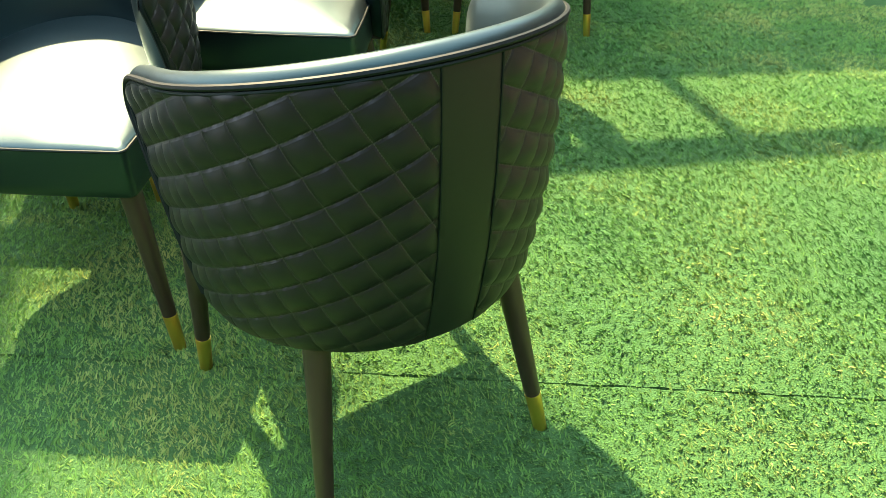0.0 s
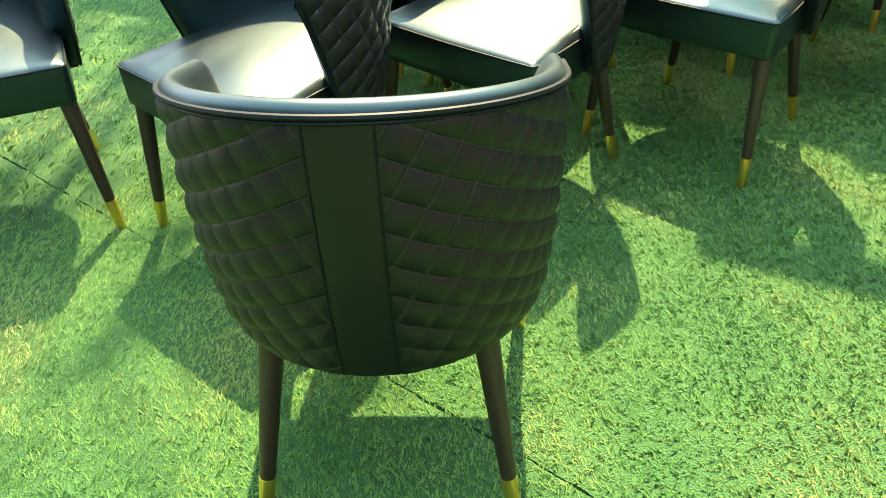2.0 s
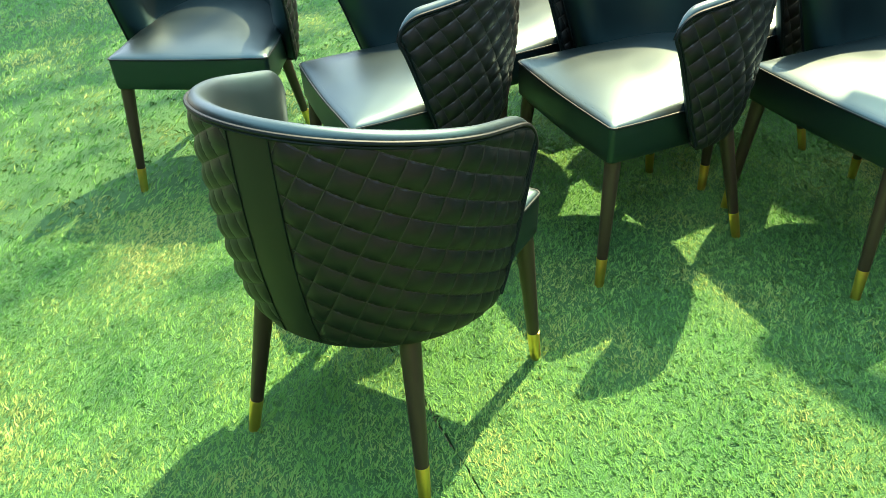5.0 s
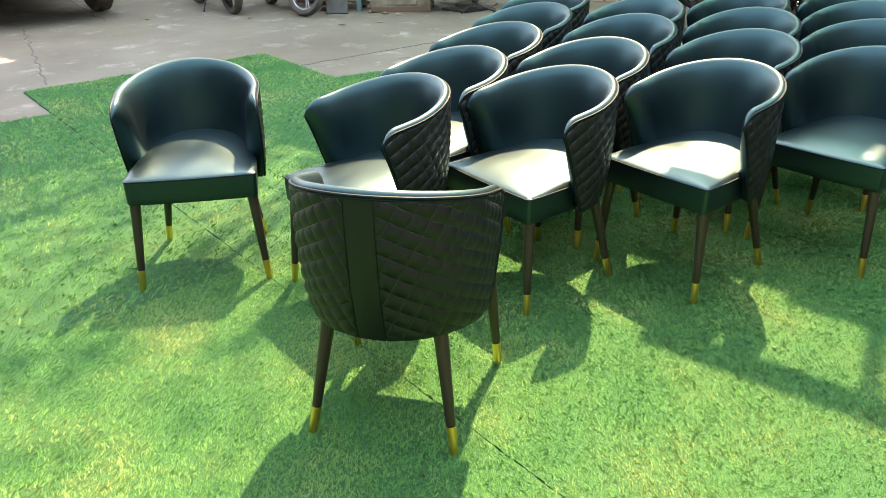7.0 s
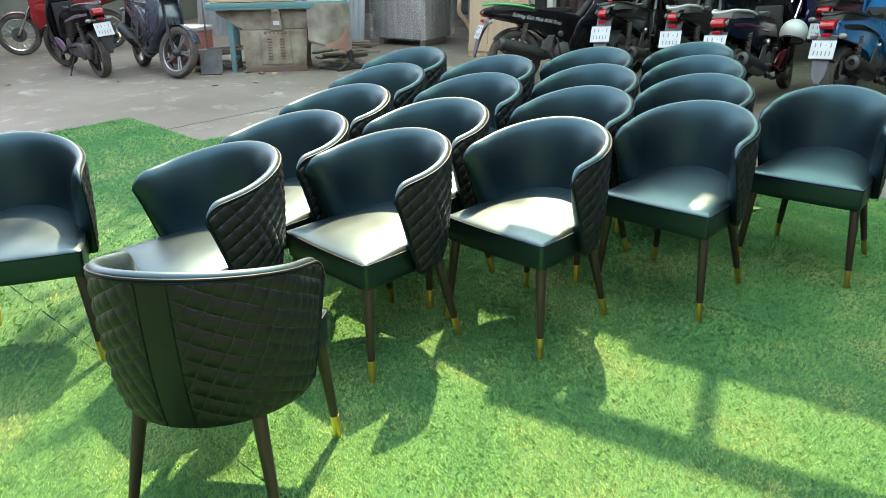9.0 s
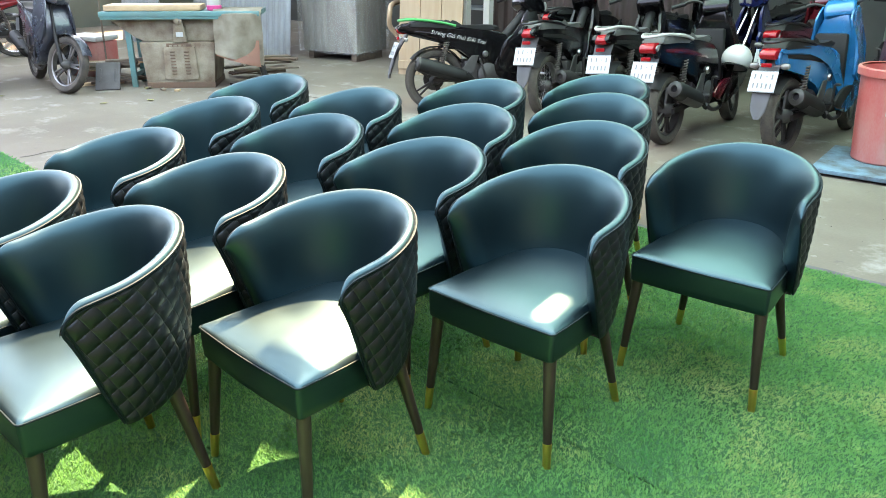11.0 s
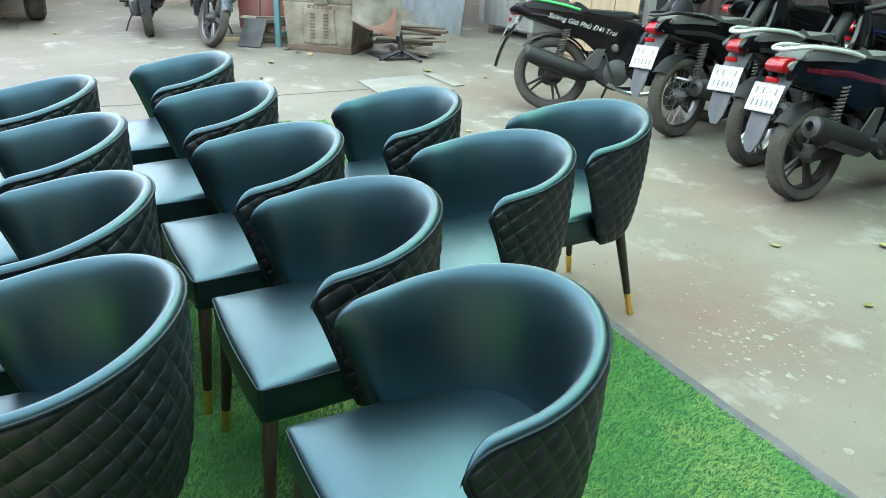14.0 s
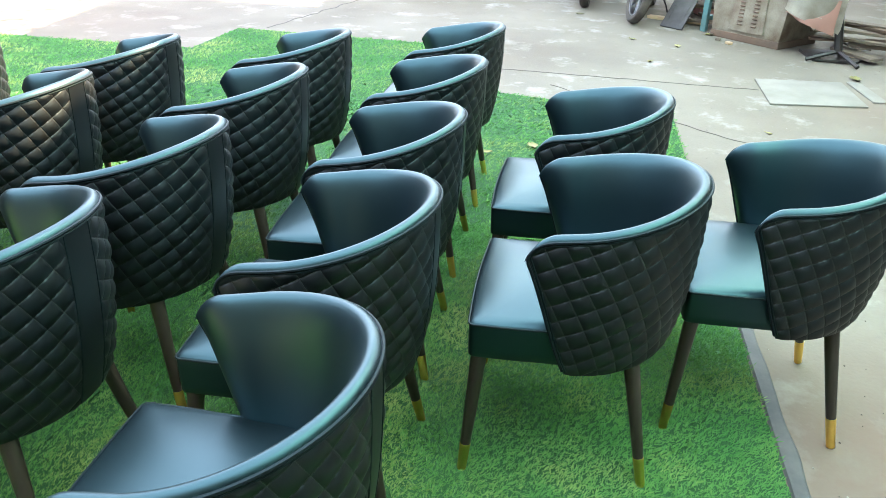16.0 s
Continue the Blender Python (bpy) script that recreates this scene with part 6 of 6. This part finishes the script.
# ---- parked off-road car ----
car = thing("car", "old grey off-road car with a yellow number plate", "car", pose(-8.65, 2.86, 0, 0, 0, 2))
bm = bmesh.new()
side_shape(bm, [(-4.0, 0.45), (-4.0, 1.0), (-3.9, 1.15), (-1.35, 1.15), (-1.2, 1.08), (-0.10, 1.02), (-0.02, 0.95), (-0.02, 0.45)], 0.82, 0.05)
part("body", bm, CAR_PAINT, car)
bm = bmesh.new()
side_shape(bm, [(-3.9, 1.12), (-3.75, 1.85), (-1.8, 1.88), (-1.25, 1.12)], 0.74, 0.06)
part("cabin", bm, GLASS_DARK, car)
bm = bmesh.new()
add_box(bm, (-2.75, 0, 1.89), (2.1, 1.5, 0.06), None, 0.03)
part("car_roof", bm, CAR_PAINT, car)
bm = bmesh.new()
add_box(bm, (0.06, 0, 0.52), (0.14, 1.72, 0.17), None, 0.03)
bump_ = part("bumper", bm, ZINC, car)
bm = bmesh.new()
add_tube(bm, smooth_line([(0.15, -0.72, 0.50), (0.17, -0.70, 0.85), (0.17, -0.5, 0.92), (0.17, 0.5, 0.92), (0.17, 0.70, 0.85), (0.15, 0.72, 0.50)], 5), 0.026, 10)
for y in (-0.3, 0.3):
    add_tube(bm, [(0.16, y, 0.50), (0.17, y, 0.92)], 0.02, 8)
part("bull_bar", bm, ZINC, bump_)
number_plate(car, pose(0.15, 0.15, 0.56, 90, 0, 90), True, 0.33, 0.165)
bm = bmesh.new()
add_box(bm, (-0.01, 0, 0.80), (0.03, 0.95, 0.22), None, 0.01)
grille = part("grille", bm, DULL_BLACK, car)
for k in range(9):
    bm = bmesh.new()
    add_box(bm, (0.01, -0.42 + 0.105 * k, 0.80), (0.02, 0.02, 0.20), None, 0.004, 1)
    part("grille_bar", bm, CAR_PAINT, grille)
for sg in (-1, 1):
    bm = bmesh.new()
    add_lathe(bm, [(0.0, 0.03), (0.075, 0.02), (0.095, 0.0)], pose(0.0, sg * 0.62, 0.80, 0, 90, 0), 24, cap=False)
    part("headlight", bm, LAMP_CLEAR, car)
    bm = bmesh.new()
    add_tube(bm, [(0.14, sg * 0.66 + 0.062 * math.cos(a), 0.56 + 0.062 * math.sin(a)) for a in [2 * math.pi * k / 20 for k in range(20)]], 0.010, 6, closed=True)
    part("fog_lamp_ring", bm, ALLOY, car)
    for x in (-0.72, -3.15):
        bm = bmesh.new()
        add_lathe(bm, [(0.2, -0.10), (0.32, -0.11), (0.36, -0.08), (0.37, 0), (0.36, 0.08), (0.32, 0.11), (0.2, 0.10)], pose(x, sg * 0.74, 0.37, 90, 0, 0), 36, cap=False)
        wh = part("wheel", bm, RUBBER, car)
        bm = bmesh.new()
        add_lathe(bm, [(0.2, -0.07), (0.17, -0.03), (0.06, 0.02), (0.06, 0.06), (0.0, 0.07)], pose(x, sg * 0.74, 0.37, 90 * sg, 0, 0), 28, cap=False)
        part("rim", bm, ALLOY, wh)
        bm = bmesh.new()
        rows = [[(x + 0.45 * math.cos(radians(a)), sg * (0.80 + d), 0.37 + 0.45 * math.sin(radians(a))) for a in range(0, 181, 12)] for d in (-0.2, 0.05, 0.07)]
        add_grid(bm, rows)
        part("wheel_arch", bm, DULL_BLACK, car)

# ---- fallen leaves ----
def leaf(x, y, z, size, a, seed, mat=LEAF_YELLOW, curl=1.0, label="small dry yellowish leaf fallen on the ground"):
    r = random.Random(seed)
    bm = bmesh.new()
    rows = []
    for i in range(7):
        f = i / 6
        w = 0.34 * math.sin(math.pi * min(1, f * 0.92 + 0.05)) ** 0.8
        rows.append([((f - 0.5) * size, k * w * size, 0.004 + size * curl * (0.10 * abs(k) + 0.12 * (f - 0.5) ** 2 + 0.03 * r.random())) for k in (-1, -0.5, 0, 0.5, 1)])
    add_grid(bm, rows)
    add_tube(bm, [(-0.5 * size, 0, 0.012), (-0.75 * size, 0.05 * size, 0.01)], 0.0015, 4)
    ob = tagged(part("fallen_leaf", bm, mat), label, "leaf", "fallen leaves")
    ob.matrix_basis = pose(x, y, z, 0, 0, a)


LEAVES = [(-5.05, 6.80, 0.13), (-0.34, 7.04, 0.12), (0.02, 6.35, 0.05), (-0.05, 7.02, 0.06), (-5.9, 5.5, 0.09), (-6.1, 5.1, 0.07), (-7.3, 4.6, 0.07), (-5.2, 5.2, 0.07),
          (-3.0, 6.1, 0.05), (-3.4, 5.8, 0.04), (-6.55, 5.88, 0.10), (-2.7, 5.7, 0.06), (-8.2, 3.7, 0.08), (-9.5, 3.2, 0.07), (-4.6, 7.2, 0.07), (-1.9, 6.4, 0.06), (-0.6, 6.5, 0.05)]
for k, (x, y, s) in enumerate(LEAVES):
    leaf(x, y, 0.0, s, 47 * k, k)
for k, (x, y, s) in enumerate(((-2.72, 4.35, 0.09), (-2.55, 4.1, 0.07), (-3.77, 4.55, 0.08))):
    leaf(x, y, 0.018, s, 80 * k + 20, 50 + k)
leaf(0.165, 4.50, 0.020, 0.085, 200, 77, FRESH_LEAF, 0.45, "yellow-green leaf with its stalk lying on the grass")

# ---- trees out of view, added so that their leaves dapple the yard ----
def tree(x, y, centre, radius, leaves, seed, size=(0.05, 0.11)):
    r = random.Random(seed)
    t = thing("tree", "tall leafy tree out of view behind the yard wall", "tree", pose(x, y, 0))
    c = Vector(centre) - Vector((x, y, 0))
    bm = bmesh.new()
    fork = Vector((c.x * 0.25, c.y * 0.25, c.z * 0.55))
    add_tube(bm, smooth_line([(0, 0, 0), (0.1, -0.1, 1.5), fork * 0.8, fork], 5), [0.24 - 0.008 * i for i in range(16)], 10)
    tips = []
    for k in range(16):
        while True:
            p = Vector((r.uniform(-1, 1), r.uniform(-1, 1), r.uniform(-0.6, 0.8)))
            if p.length < 1:
                break
        end = c + Vector((p.x * radius[0], p.y * radius[1], p.z * radius[2]))
        mid = (fork + end) / 2 + Vector((r.uniform(-0.4, 0.4), r.uniform(-0.4, 0.4), r.uniform(0, 0.5)))
        add_tube(bm, smooth_line([fork, mid, end], 5), [0.09 - 0.007 * i for i in range(11)], 6)
        tips += [end, mid, (mid + end) / 2]
    part("trunk", bm, BARK, t)
    rg = np.random.default_rng(seed)
    n = leaves
    base = np.array([tips[i % len(tips)] for i in range(n)], float)
    pos = base + rg.normal(0, 1, (n, 3)) * np.array([0.55, 0.55, 0.38])
    a, b = rg.normal(0, 1, (n, 3)), rg.normal(0, 1, (n, 3))
    a /= np.linalg.norm(a, axis=1)[:, None]
    b -= a * (a * b).sum(1)[:, None]
    b /= np.linalg.norm(b, axis=1)[:, None]
    s = rg.uniform(*size, n)[:, None]
    v = np.stack([pos - a * s, pos + b * s * 0.45, pos + a * s, pos - b * s * 0.45], 1)
    me = bpy.data.meshes.new("crown")
    me.vertices.add(4 * n)
    me.vertices.foreach_set("co", v.ravel())
    me.loops.add(4 * n)
    me.loops.foreach_set("vertex_index", np.arange(4 * n, dtype=np.int32))
    me.polygons.add(n)
    me.polygons.foreach_set("loop_start", (np.arange(n) * 4).astype(np.int32))
    me.update(calc_edges=True)
    me.materials.append(LEAF_GREEN)
    crown = new("crown", me)
    crown.parent = t
    return t


tree(-9.6, 13.6, (-8.4, 6.05, 6.8), (3.0, 2.6, 1.5), 9000, 3)
tree(-7.2, 14.2, (-5.95, 6.2, 8.4), (1.9, 1.7, 1.0), 8500, 21, (0.03, 0.065))
tree(-14.6, 10.5, (-12.7, 6.65, 6.6), (3.4, 3.4, 1.6), 26000, 8)
